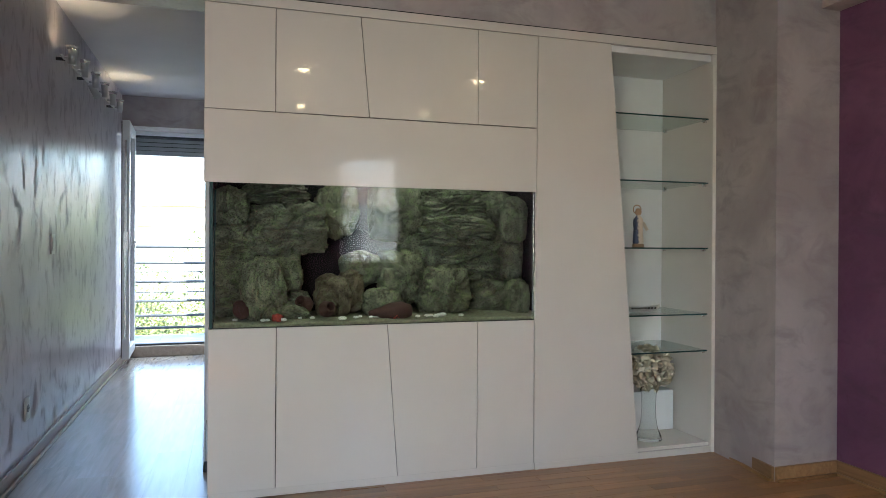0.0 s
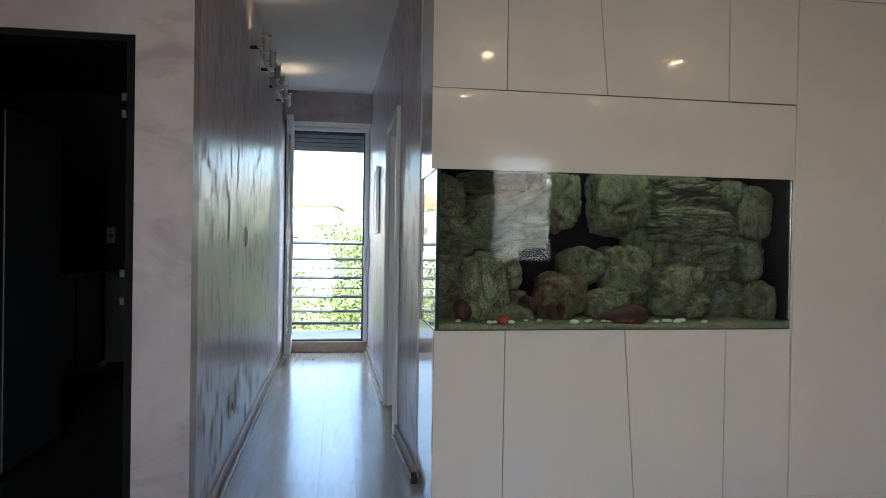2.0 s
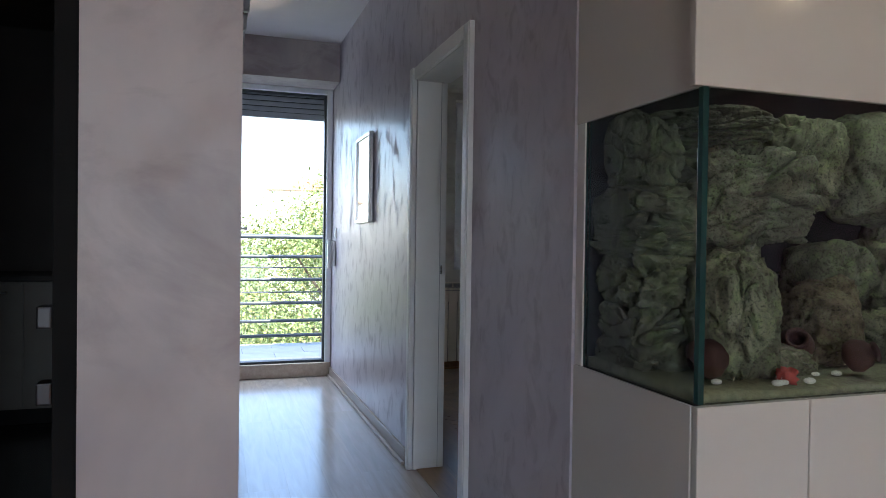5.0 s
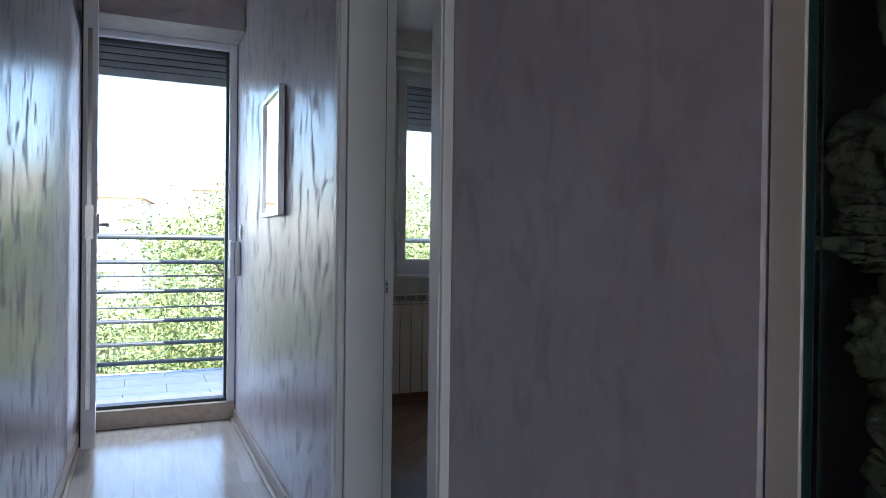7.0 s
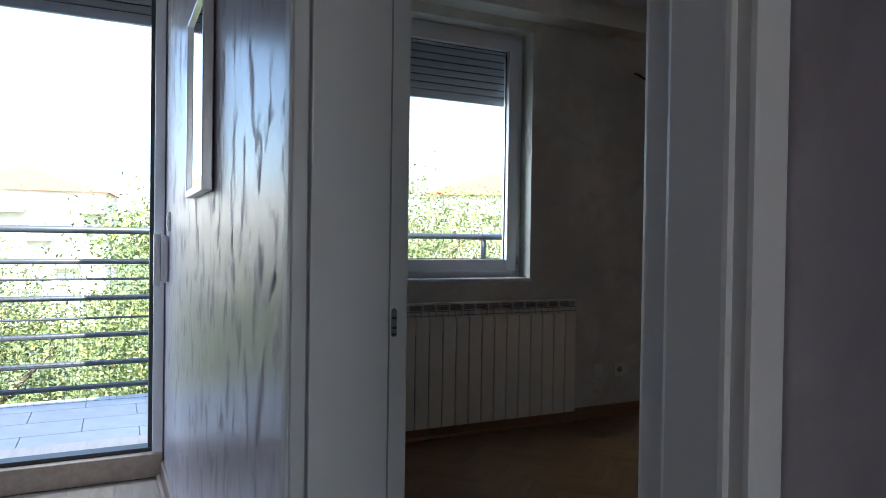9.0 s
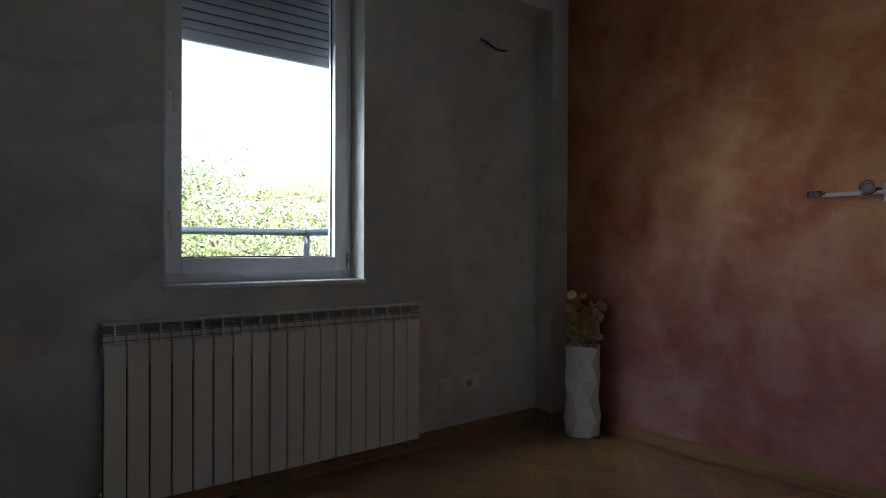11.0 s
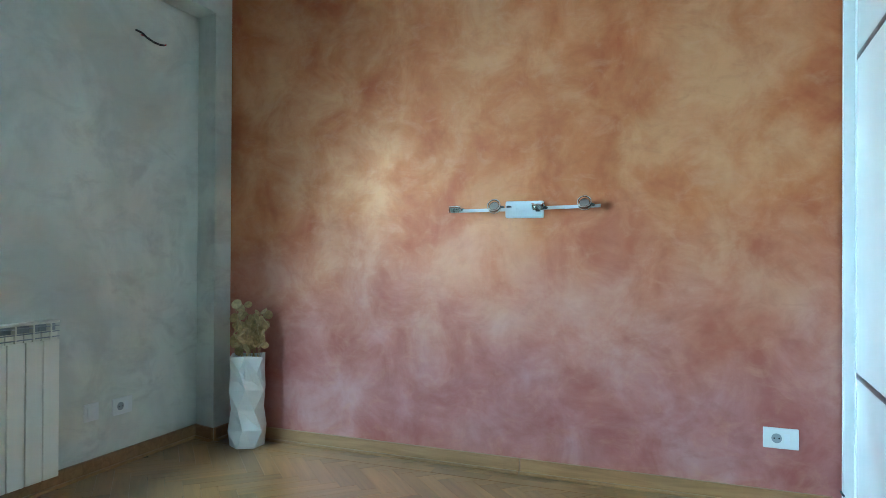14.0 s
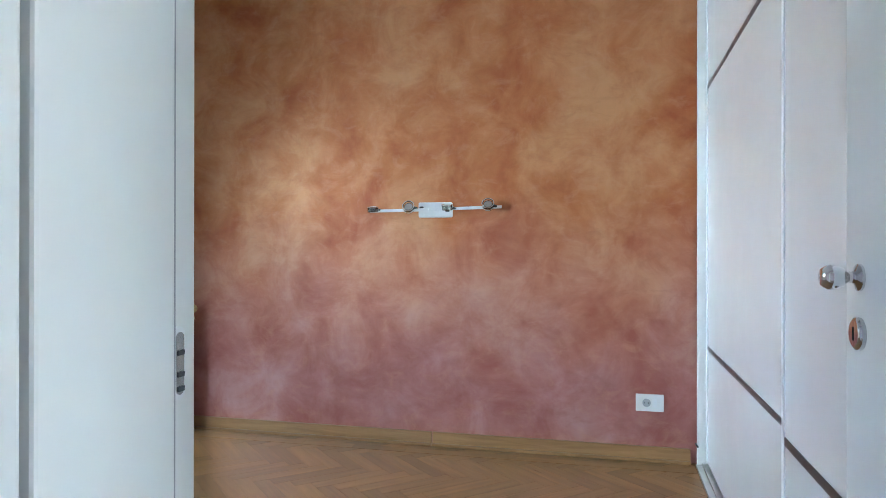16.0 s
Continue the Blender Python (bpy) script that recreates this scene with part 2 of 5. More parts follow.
M["parquet"] = wood("oak_parquet", (0.185, 0.10, 0.038), (0.295, 0.175, 0.074), "y")
M["parquet_x"] = wood("oak_strip_floor", (0.26, 0.125, 0.05), (0.40, 0.215, 0.09), "x")
M["laminate"] = wood("pale_corridor_boards", (0.32, 0.275, 0.235), (0.44, 0.385, 0.335), "y", 0.22, 0.5, True, 0.95)
M["oak_trim"] = wood("oak_skirting", (0.23, 0.125, 0.05), (0.36, 0.21, 0.095), "y", 0.4, 0.1)
M["pale_trim"] = wood("pale_skirting", (0.33, 0.26, 0.21), (0.45, 0.37, 0.31), "y", 0.4, 0.1)


def glass(name, tint=(1, 1, 1), rough=0.0, ior=1.48):
    m, nt, b = nodes_of(name)
    b.inputs["Base Color"].default_value = (*tint, 1)
    b.inputs["Transmission Weight"].default_value = 1.0
    b.inputs["Roughness"].default_value = rough
    b.inputs["IOR"].default_value = ior
    return m


def figure_paint():
    """A navy cloak behind a cream robe, on a brown base."""
    m, nt, b = nodes_of("painted_figure")
    v = coords(nt)
    sep = nt.nodes.new("ShaderNodeSeparateXYZ")
    nt.links.new(v, sep.inputs[0])
    lean = nt.nodes.new("ShaderNodeMath")
    lean.operation = "MULTIPLY_ADD"
    lean.inputs[1].default_value = 0.03
    nt.links.new(noise_of(nt, v, 40, 3), lean.inputs[0])
    nt.links.new(sep.outputs[0], lean.inputs[2])
    col = mixed(nt, (0.035, 0.045, 0.10), (0.62, 0.52, 0.40), spread(nt, lean.outputs[0], 0, 1, 2.423, 2.433))
    col = mixed(nt, (0.25, 0.15, 0.08), col, spread(nt, sep.outputs[2], 0, 1, 1.203, 1.209))
    col = mixed(nt, col, (0.42, 0.26, 0.15), spread(nt, sep.outputs[2], 0, 1, 1.371, 1.378))
    nt.links.new(col, b.inputs["Base Color"])
    b.inputs["Roughness"].default_value = 0.45
    return m


M["figure"] = figure_paint()
M["glass"] = glass("clear_glass")
M["tank_glass"] = glass("aquarium_glass", (0.92, 0.96, 0.94), 0.0, 1.42)
M["tank_side"] = glass("aquarium_side_glass", (0.90, 0.95, 0.92), 0.0, 1.33)
M["vase_glass"] = glass("thin_vase_glass", (0.95, 0.97, 0.96), 0.0, 1.12)
M["shelf_glass"] = glass("green_edged_glass", (0.80, 0.93, 0.88))
M["edge"] = simple("dark_green_glass_edge", (0.02, 0.06, 0.055), 0.15, vary=0.1, bump=0.0)


def mirror_mat():
    m, nt, b = nodes_of("mirror_silver")
    b.inputs["Base Color"].default_value = (0.88, 0.9, 0.9, 1)
    b.inputs["Metallic"].default_value = 1.0
    b.inputs["Roughness"].default_value = 0.02
    return m


M["mirror"] = mirror_mat()


def glow(name, colour, strength):
    m, nt, b = nodes_of(name)
    b.inputs["Base Color"].default_value = (*colour, 1)
    b.inputs["Emission Color"].default_value = (*colour, 1)
    b.inputs["Emission Strength"].default_value = strength
    return m


M["bulb"] = glow("lit_halogen_bulb", (1.0, 0.74, 0.42), 7)
M["tube"] = glow("aquarium_lamp_tube", (0.85, 1.0, 0.8), 0.5)


def rock_mat(name, dark, light, algae):
    """Rough stone: broad tone, patches of algae, fine grain."""
    m, nt, b = nodes_of(name)
    v = coords(nt)
    big = noise_of(nt, v, 9, 6, 0.62, 0.9)
    patch = noise_of(nt, v, 19, 5, 0.6, 0.4)
    grain = noise_of(nt, v, 120, 4, 0.7)
    col = ramp(nt, big, [(0.34, dark), (0.66, light)])
    col = mixed(nt, col, algae, spread(nt, patch, 0.0, 0.75, 0.5, 0.66))
    col = mixed(nt, col, tuple(c * 0.3 for c in dark), spread(nt, grain, 0.75, 0.0, 0.36, 0.5))
    nt.links.new(col, b.inputs["Base Color"])
    b.inputs["Roughness"].default_value = 0.8
    b.inputs["Specular IOR Level"].default_value = 0.2
    bumped(nt, b, grain, 0.7, 0.006)
    return m


M["rock"] = rock_mat("grey_green_rock", (0.07, 0.074, 0.05), (0.21, 0.215, 0.15), (0.17, 0.21, 0.10))
M["rock_pale"] = rock_mat("pale_algae_rock", (0.095, 0.098, 0.062), (0.24, 0.245, 0.16), (0.22, 0.265, 0.125))
M["rock_brown"] = rock_mat("brown_grey_rock", (0.075, 0.06, 0.035), (0.20, 0.17, 0.105), (0.19, 0.20, 0.11))


def leaf_mat(name, dark, light):
    m, nt, b = nodes_of(name)
    geo = nt.nodes.new("ShaderNodeNewGeometry")
    nt.links.new(ramp(nt, geo.outputs["Random Per Island"], [(0.0, dark), (0.8, light), (1.0, (light[0] * 1.7, light[1] * 1.1, light[2]))]), b.inputs["Base Color"])
    b.inputs["Roughness"].default_value = 0.6
    b.inputs["Transmission Weight"].default_value = 0.0
    b.inputs["Subsurface Weight"].default_value = 0.0
    return m


M["leaf"] = leaf_mat("tree_leaves", (0.075, 0.11, 0.028), (0.21, 0.265, 0.095))


# building helpers
def bm_box(bm, x0, x1, y0, y1, z0, z1, bevel=0.0):
    vs = [bm.verts.new((x, y, z)) for z in (z0, z1) for x, y in ((x0, y0), (x1, y0), (x1, y1), (x0, y1))]
    fs = [bm.faces.new([vs[k] for k in f]) for f in ((3, 2, 1, 0), (4, 5, 6, 7), (0, 1, 5, 4), (1, 2, 6, 5), (2, 3, 7, 6), (3, 0, 4, 7))]
    if bevel:
        es = list({e for f in fs for e in f.edges})
        bmesh.ops.bevel(bm, geom=es, offset=bevel, segments=2, affect="EDGES", profile=0.6)
    return bm


def boxes(*specs, bevel=0.0):
    bm = bmesh.new()
    for s in specs:
        bm_box(bm, *s, bevel=bevel)
    return bm


def prism(points, z0, z1, axis="z"):
    """A prism over a plan polygon (counter-clockwise from above), or over an x-z outline drawn along y."""
    bm = bmesh.new()
    if axis == "z":
        lo = [bm.verts.new((x, y, z0)) for x, y in points]
        hi = [bm.verts.new((x, y, z1)) for x, y in points]
    else:
        lo = [bm.verts.new((x, z1, z)) for x, z in points]
        hi = [bm.verts.new((x, z0, z)) for x, z in points]
    bm.faces.new(lo[::-1])
    bm.faces.new(hi)
    n = len(points)
    for i in range(n):
        bm.faces.new((lo[i], lo[(i + 1) % n], hi[(i + 1) % n], hi[i]))
    bmesh.ops.recalc_face_normals(bm, faces=bm.faces)
    return bm


def bevel_all(bm, w, seg=2):
    bmesh.ops.bevel(bm, geom=list(bm.edges), offset=w, segments=seg, affect="EDGES", profile=0.6)
    return bm


def bm_cyl(bm, a, b, r, n=16, r2=None):
    a, b = Vector(a), Vector(b)
    d = b - a
    m = Matrix.Translation((a + b) / 2) @ d.to_track_quat("Z", "Y").to_matrix().to_4x4()
    bmesh.ops.create_cone(bm, cap_ends=True, segments=n, radius1=r, radius2=r if r2 is None else r2, depth=d.length, matrix=m)
    return bm


def rods(*specs, n=16):
    bm = bmesh.new()
    for s in specs:
        bm_cyl(bm, *s[:3], n=n, r2=s[3] if len(s) > 3 else None)
    return bm


def lathe(profile, centre=(0, 0, 0), n=32, close=True):
    bm = bmesh.new()
    rings = []
    for r, z in profile:
        rings.append([bm.verts.new((centre[0] + r * math.cos(2 * math.pi * k / n), centre[1] + r * math.sin(2 * math.pi * k / n), centre[2] + z)) for k in range(n)])
    for a, b in zip(rings, rings[1:]):
        for k in range(n):
            bm.faces.new((a[k], a[(k + 1) % n], b[(k + 1) % n], b[k]))
    if close:
        bm.faces.new(rings[0][::-1])
        bm.faces.new(rings[-1])
    bmesh.ops.recalc_face_normals(bm, faces=bm.faces)
    return bm


def mesh_of(name, bm, material, smooth=False):
    me = bpy.data.meshes.new(name)
    bm.to_mesh(me)
    bm.free()
    me.materials.append(material)
    if smooth:
        for p in me.polygons:
            p.use_smooth = True
    return me


def part(name, bm, material, parent=None, label="", smooth=False):
    ob = new(name, mesh_of(name, bm, material, smooth))
    if parent is not None:
        ob.parent = parent
    if label:
        ob["label"] = label
    return ob


def thing(name, label, category, group="", kind=""):
    return tagged(new(name), label, category, group, kind)


def structure(name, bm, material, label, category, smooth=False):
    return tagged(part(name, bm, material, None, "", smooth), label, category, "", "structure")


# plan: the corridor leans a little from the square
def rx(y):
    return 0.03 - 0.014 * (y - 0.5)


def lx(y):
    return -0.872 - 0.008 * (y + 0.2)


CEIL_C, CEIL_R, CEIL_L = 2.69, 2.60, 2.66
FACE = 4.54  # inner face of the bedroom's window wall
BEAM, BEAM_C = 4.38, 4.18
DOOR0, DOOR1, DOORH = 1.338, 2.038, 1.93
PINK = 3.45  # outside of the bedroom's far wall


def pink(y):
    return 3.32 + 0.03 * (y - 1.24)


# corridor walls
structure("wall_corridor_left", prism([(lx(-0.08) - 0.12, -0.08), (lx(-0.08), -0.08), (lx(4.8), 4.8), (lx(4.8) - 0.12, 4.8)], 0, CEIL_C), M["plaster"], "polished lavender-grey trowelled plaster wall of the corridor", "wall")
wall_right = structure("wall_corridor_right", prism([(0.05, 0.53), (0.164, 0.53), (0.165, DOOR0 - 0.02), (rx(DOOR0), DOOR0 - 0.02)], 0, CEIL_C), M["plaster"], "polished lavender-grey plaster wall beside the aquarium", "wall")
structure("wall_corridor_right_far", prism([(rx(DOOR1), DOOR1 + 0.02), (0.165, DOOR1 + 0.02), (0.165, 4.8), (rx(4.8), 4.8)], 0, CEIL_C), M["plaster"], "polished lavender-grey plaster wall with a narrow mirror", "wall")
structure("wall_over_door", prism([(rx(DOOR0), DOOR0 - 0.02), (0.165, DOOR0 - 0.02), (0.165, DOOR1 + 0.02), (rx(DOOR1), DOOR1 + 0.02)], DOORH + 0.02, CEIL_C), M["plaster"], "lavender plaster wall above the bedroom door", "wall")
structure("beam_corridor", boxes((lx(4.5), rx(4.5), BEAM_C, 4.8, 2.385, CEIL_C)), M["plaster_soft"], "plastered beam above the balcony door", "beam")
structure("ceiling_corridor", boxes((-1.1, 0.165, 0.53, 4.8, CEIL_C, CEIL_C + 0.1)), M["ceiling"], "smooth pale grey corridor ceiling", "ceiling")
structure("beam_entrance", boxes((-0.97, 0.06, -0.08, 0.53, 2.42, CEIL_C)), M["plaster_soft"], "plastered beam across the corridor mouth", "beam")

# living room shell
structure("wall_kitchen", prism([(-1.075, -0.2), (lx(-0.2), -0.2), (lx(-0.08), -0.08), (-1.075, -0.08)], 0, CEIL_L), M["plaster_soft"], "narrow grey-mauve plaster wall beside the kitchen opening", "wall")
structure("wall_kitchen_lintel", boxes((-2.3, -1.075, -0.2, -0.08, 1.90, CEIL_L)), M["plaster_soft"], "grey-mauve plaster wall above the kitchen opening", "wall")
structure("wall_kitchen_left", boxes((-4.5, -2.3, -0.2, -0.08, 0, CEIL_L)), M["plaster_soft"], "grey-mauve plaster wall of the living room", "wall")
structure("wall_behind_cabinet", boxes((0.165, PINK + 0.1, 0.5, 0.62, 0, CEIL_L)), M["plaster_soft"], "plain wall behind the aquarium cabinet", "wall")
structure("wall_above_cabinet", boxes((0.06, 2.87, 0.012, 0.5, 2.352, CEIL_L)), M["plaster_soft"], "grey-mauve plaster wall above the white cabinets", "wall")
structure("wall_column", prism([(2.875, 0.5), (2.795, -0.5), (3.2, -0.5), (3.3, 0.5)], 0, CEIL_L), M["plaster_soft"], "projecting grey-mauve plaster column beside the cabinet", "wall")
structure("wall_purple", boxes((3.2, 3.35, -4.8, -0.5, 0, CEIL_L)), M["purple"], "dark purple plaster wall of the living room", "wall")
structure("beam_purple", boxes((3.08, 3.2, -4.8, -0.5, 2.43, CEIL_L)), M["plaster_soft"], "plastered beam above the purple wall", "beam")
# The wide left opening is added, unseen, for the living room's area lamp.
structure("wall_south", boxes((-4.5, -2.0, -4.95, -4.8, 0, CEIL_L), (-0.35, 1.38, -4.95, -4.8, 0, CEIL_L), (2.12, 3.35, -4.95, -4.8, 0, CEIL_L), (1.38, 2.12, -4.95, -4.8, 0, 0.98), (1.38, 2.12, -4.95, -4.8, 2.25, CEIL_L), (-2.0, -0.35, -4.95, -4.8, 0, 0.25), (-2.0, -0.35, -4.95, -4.8, 2.3, CEIL_L)), M["purple"], "dark purple living room wall with the blind window and an added one", "wall")
structure("wall_west", boxes((-4.65, -4.5, -4.95, 4.1, 0, CEIL_L)), M["plaster_soft"], "plain living room side wall", "wall")
structure("ceiling_lowered", boxes((-0.2, 3.08, -3.9, -1.2, 2.50, CEIL_L)), M["ceiling"], "lowered living room ceiling panel with spotlights", "ceiling")
structure("ceiling_living", boxes((-4.6, 3.3, -4.9, 0.5, CEIL_L, CEIL_L + 0.1)), M["ceiling"], "smooth pale living room ceiling", "ceiling")

# bedroom shell
structure("wall_window", boxes((0.165, 1.075, FACE, 4.82, 0, CEIL_R), (2.04, PINK, FACE, 4.82, 0, CEIL_R), (1.075, 2.04, FACE, 4.82, 0, 0.885), (1.075, 2.04, FACE, 4.82, 2.40, CEIL_R)), M["plaster_room"], "grey trowelled plaster wall round the bedroom window", "wall")
structure("beam_bedroom", boxes((0.165, PINK, BEAM, FACE, 2.46, CEIL_R)), M["plaster_room"], "plastered beam above the bedroom window", "beam")
structure("column_bedroom", prism([(3.27, BEAM), (3.45, BEAM), (3.45, FACE), (3.315, FACE)], 0, 2.46), M["plaster_room"], "narrow plastered corner column", "column")
structure("wall_pink", prism([(pink(0.62), 0.62), (3.6, 0.62), (3.6, BEAM), (pink(BEAM), BEAM)], 0, CEIL_R), M["pink"], "terracotta pearl plaster wall with brushed clouds, warm-to-cool light painted in", "wall")
structure("ceiling_bedroom", boxes((0.165, PINK + 0.1, 0.62, 4.82, CEIL_R, CEIL_R + 0.1)), M["ceiling"], "smooth pale bedroom ceiling", "ceiling")

# floors
structure("floor_slab", boxes((-4.65, 3.45, -4.95, 4.82, -0.2, -0.012)), M["seam"], "dark subfloor showing in the board joints", "floor")

# bedroom door: frame, open leaf
door = thing("door_1", "white panelled bedroom door standing open against the wardrobe", "door", "", "structure")
part("jamb", boxes((0.012, 0.136, DOOR1, DOOR1 + 0.02, 0, DOORH), (0.136, 0.170, DOOR1 + 0.006, DOOR1 + 0.02, 0, DOORH), bevel=0.003), M["white"], door)
part("jamb", boxes((0.012, 0.136, DOOR0 - 0.02, DOOR0, 0, DOORH), (0.136, 0.18, DOOR0 - 0.02, DOOR0 - 0.006, 0, DOORH), bevel=0.003), M["white"], door)
part("head_jamb", boxes((0.012, 0.18, DOOR0, DOOR1, DOORH, DOORH + 0.022), bevel=0.003), M["white"], door)
for y0, y1 in ((DOOR0 - 0.072, DOOR0 - 0.004), (DOOR1 + 0.004, DOOR1 + 0.065)):
    xo = rx((y0 + y1) / 2)
    part("casing", boxes((xo - 0.022, xo + 0.0, y0, y1, 0, DOORH + 0.062), (xo - 0.026, xo - 0.02, y0 + 0.01, y1 - 0.02, 0, DOORH + 0.055), bevel=0.003), M["white"], door)
    part("casing", boxes((0.165, 0.170, y0 + 0.009, y1, 0, DOORH + 0.062), bevel=0.003), M["white"], door)
part("head_casing", boxes((rx(DOOR1) - 0.014, rx(DOOR0) - 0.001, DOOR0 - 0.004, DOOR1 + 0.004, DOORH + 0.004, DOORH + 0.062), bevel=0.003), M["white"], door)
part("head_casing", boxes((0.165, 0.182, DOOR0 - 0.004, DOOR1 + 0.004, DOORH + 0.004, DOORH + 0.062), bevel=0.003), M["white"], door)
part("door_stop", boxes((0.1365, 0.139, DOOR1 + 0.0015, DOOR1 + 0.0058, 0, DOORH), bevel=0.001), M["grille"], door, "grey rubber door seal")
def oval(x0, x1, y0, y1, z0, z1):
    """A thin plate on the jamb with half-round ends."""
    r, c = (x1 - x0) / 2, (x0 + x1) / 2
    arc = [(c + r * math.cos(a), z1 - r + r * math.sin(a)) for a in (math.pi * k / 10 for k in range(11))]
    arc += [(c - r * math.cos(a), z0 + r - r * math.sin(a)) for a in (math.pi * k / 10 for k in range(11))]
    return prism(arc, y0, y1, "y")


strike = part("strike_plate", oval(0.1385, 0.1535, DOOR1 + 0.0035, DOOR1 + 0.0065, 0.970, 1.023), M["pvc"], door, "oval white strike plate rim")
part("metal_insert", oval(0.1415, 0.1505, DOOR1 + 0.0025, DOOR1 + 0.0034, 0.974, 1.019), M["brass"], strike, "polished latch insert")
for z in (0.9765, 0.987, 1.0025):
    part("latch_pocket", boxes((0.1422, 0.1498, DOOR1 + 0.0015, DOOR1 + 0.0024, z, z + 0.0035)), M["dark_metal"], strike)
part("threshold", boxes((0.03, 0.175, DOOR0, DOOR1, -0.006, 0.006), bevel=0.003), M["oak_trim"], door, "oak threshold strip")

LEAF = pose(0.172, DOOR0 - 0.04, 0, 0, 0, -0.7)


def leaf_bm():
    bm = boxes((0.01, 0.80, 0.0, 0.04, 0.008, DOORH - 0.005), bevel=0.003)
    bmesh.ops.transform(bm, matrix=LEAF, verts=bm.verts)
    return bm


leaf = part("door_leaf", leaf_bm(), M["white"], door)
bm = lathe([(0.0, 0), (0.026, 0.0), (0.026, 0.006), (0.012, 0.01), (0.011, 0.024), (0.018, 0.03), (0.025, 0.046), (0.025, 0.058), (0.017, 0.070), (0.0, 0.072)], n=28, close=False)
bmesh.ops.transform(bm, matrix=LEAF @ Matrix.Translation((0.735, 0.04, 1.035)) @ Matrix.Rotation(radians(-90), 4, "X") @ Matrix.Scale(0.82, 4), verts=bm.verts)
part("door_knob", bm, M["chrome"], leaf, "egg-shaped polished chrome door knob", True)
bm = lathe([(0.0, 0.0), (0.026, 0.0), (0.026, 0.008), (0.02, 0.011), (0.0, 0.011)], n=28, close=False)
bmesh.ops.transform(bm, matrix=LEAF @ Matrix.Translation((0.735, 0.04, 0.945)) @ Matrix.Rotation(radians(-90), 4, "X"), verts=bm.verts)
part("keyhole_rosette", bm, M["chrome"], leaf, "round chrome keyhole rosette", True)
bm = boxes((0.732, 0.738, 0.05, 0.0515, 0.934, 0.956))
bmesh.ops.transform(bm, matrix=LEAF, verts=bm.verts)
part("keyhole", bm, M["black"], leaf)


# bedroom window
def window_frame(x0, x1, y0, y1, z0, z1, w):
    return boxes((x0, x0 + w, y0, y1, z0, z1), (x1 - w, x1, y0, y1, z0, z1), (x0 + w, x1 - w, y0, y1, z0, z0 + w), (x0 + w, x1 - w, y0, y1, z1 - w, z1), bevel=0.004)


win = thing("window_1", "white plastic bedroom window with half-lowered grey roller shutter", "window", "", "structure")
part("window_frame", window_frame(1.075, 2.04, 4.66, 4.74, 0.905, 2.40, 0.052), M["pvc"], win)
sash = part("sash", window_frame(1.115, 2.0, 4.635, 4.70, 0.945, 2.36, 0.068), M["pvc"], win)
part("gasket", window_frame(1.183, 1.932, 4.666, 4.676, 1.013, 2.292, 0.006), M["rubber"], sash, "black glazing gasket")
pane = part("pane", boxes((1.185, 1.93, 4.668, 4.674, 1.015, 2.29)), M["glass"], sash)
pane.visible_shadow = False
part("sill", boxes((1.07, 2.045, FACE - 0.018, 4.70, 0.885, 0.905), bevel=0.004), M["pvc"], win, "white window board")


def window_handle(x, y, z, parent):
    h = part("window_handle", boxes((x - 0.014, x + 0.014, y - 0.012, y, z - 0.035, z + 0.035), (x - 0.009, x + 0.009, y - 0.045, y - 0.01, z - 0.009, z + 0.009), (x - 0.01, x + 0.01, y - 0.056, y - 0.042, z - 0.11, z + 0.012), bevel=0.004), M["white"], parent, "curved white window handle")
    return h


window_handle(1.135, 4.635, 1.72, sash)
window_handle(1.128, 4.635, 1.20, sash)
part("hinge", rods(((2.005, 4.63, 0.95), (2.005, 4.63, 1.03), 0.009)), M["brass"], sash, "grey metal hinge", True)


def shutter(name, x0, x1, y, z0, z1, label):
    sh = thing(name, label, "roller shutter", "", "structure")
    z = z0
    part("bottom_bar", boxes((x0, x1, y - 0.014, y + 0.014, z, z + 0.05), bevel=0.004), M["shutter"], sh)
    z += 0.052
    while z < z1 - 0.02:
        part("slat", boxes((x0, x1, y - 0.008, y + 0.008, z + 0.003, z + 0.041), bevel=0.006), M["shutter"], sh)
        part("hook_strip", boxes((x0, x1, y - 0.003, y + 0.003, z - 0.004, z + 0.004)), M["dark_metal"], sh)
        z += 0.045
    return sh


shutter("roller_shutter", 1.10, 2.01, 4.80, 1.985, 2.42, "grey plastic roller shutter lowered over the window top")
shutter("roller_shutter", -0.895, -0.045, 4.70, 2.155, 2.42, "grey plastic roller shutter above the balcony door")

# balcony door with its open leaf
bd = thing("door_2", "white plastic balcony door standing open into the corridor", "door", "", "structure")
bx0, bx1 = lx(4.7) + 0.005, rx(4.7) - 0.002
part("door_frame", boxes((bx0, bx0 + 0.045, 4.49, 4.57, 0.11, 2.385), (bx1 - 0.045, bx1, 4.49, 4.57, 0.11, 2.385), (bx0 + 0.045, bx1 - 0.045, 4.49, 4.57, 2.345, 2.385), bevel=0.004), M["pvc"], bd)
part("rebate", boxes((bx0 + 0.045, bx0 + 0.062, 4.53, 4.58, 0.11, 2.345), (bx1 - 0.062, bx1 - 0.045, 4.53, 4.58, 0.11, 2.345), (bx0 + 0.062, bx1 - 0.062, 4.53, 4.58, 2.325, 2.345), (bx0 + 0.045, bx1 - 0.045, 4.52, 4.60, 0.11, 0.13), bevel=0.002), M["dark_metal"], bd, "dark grey metal door rebate and threshold rail")
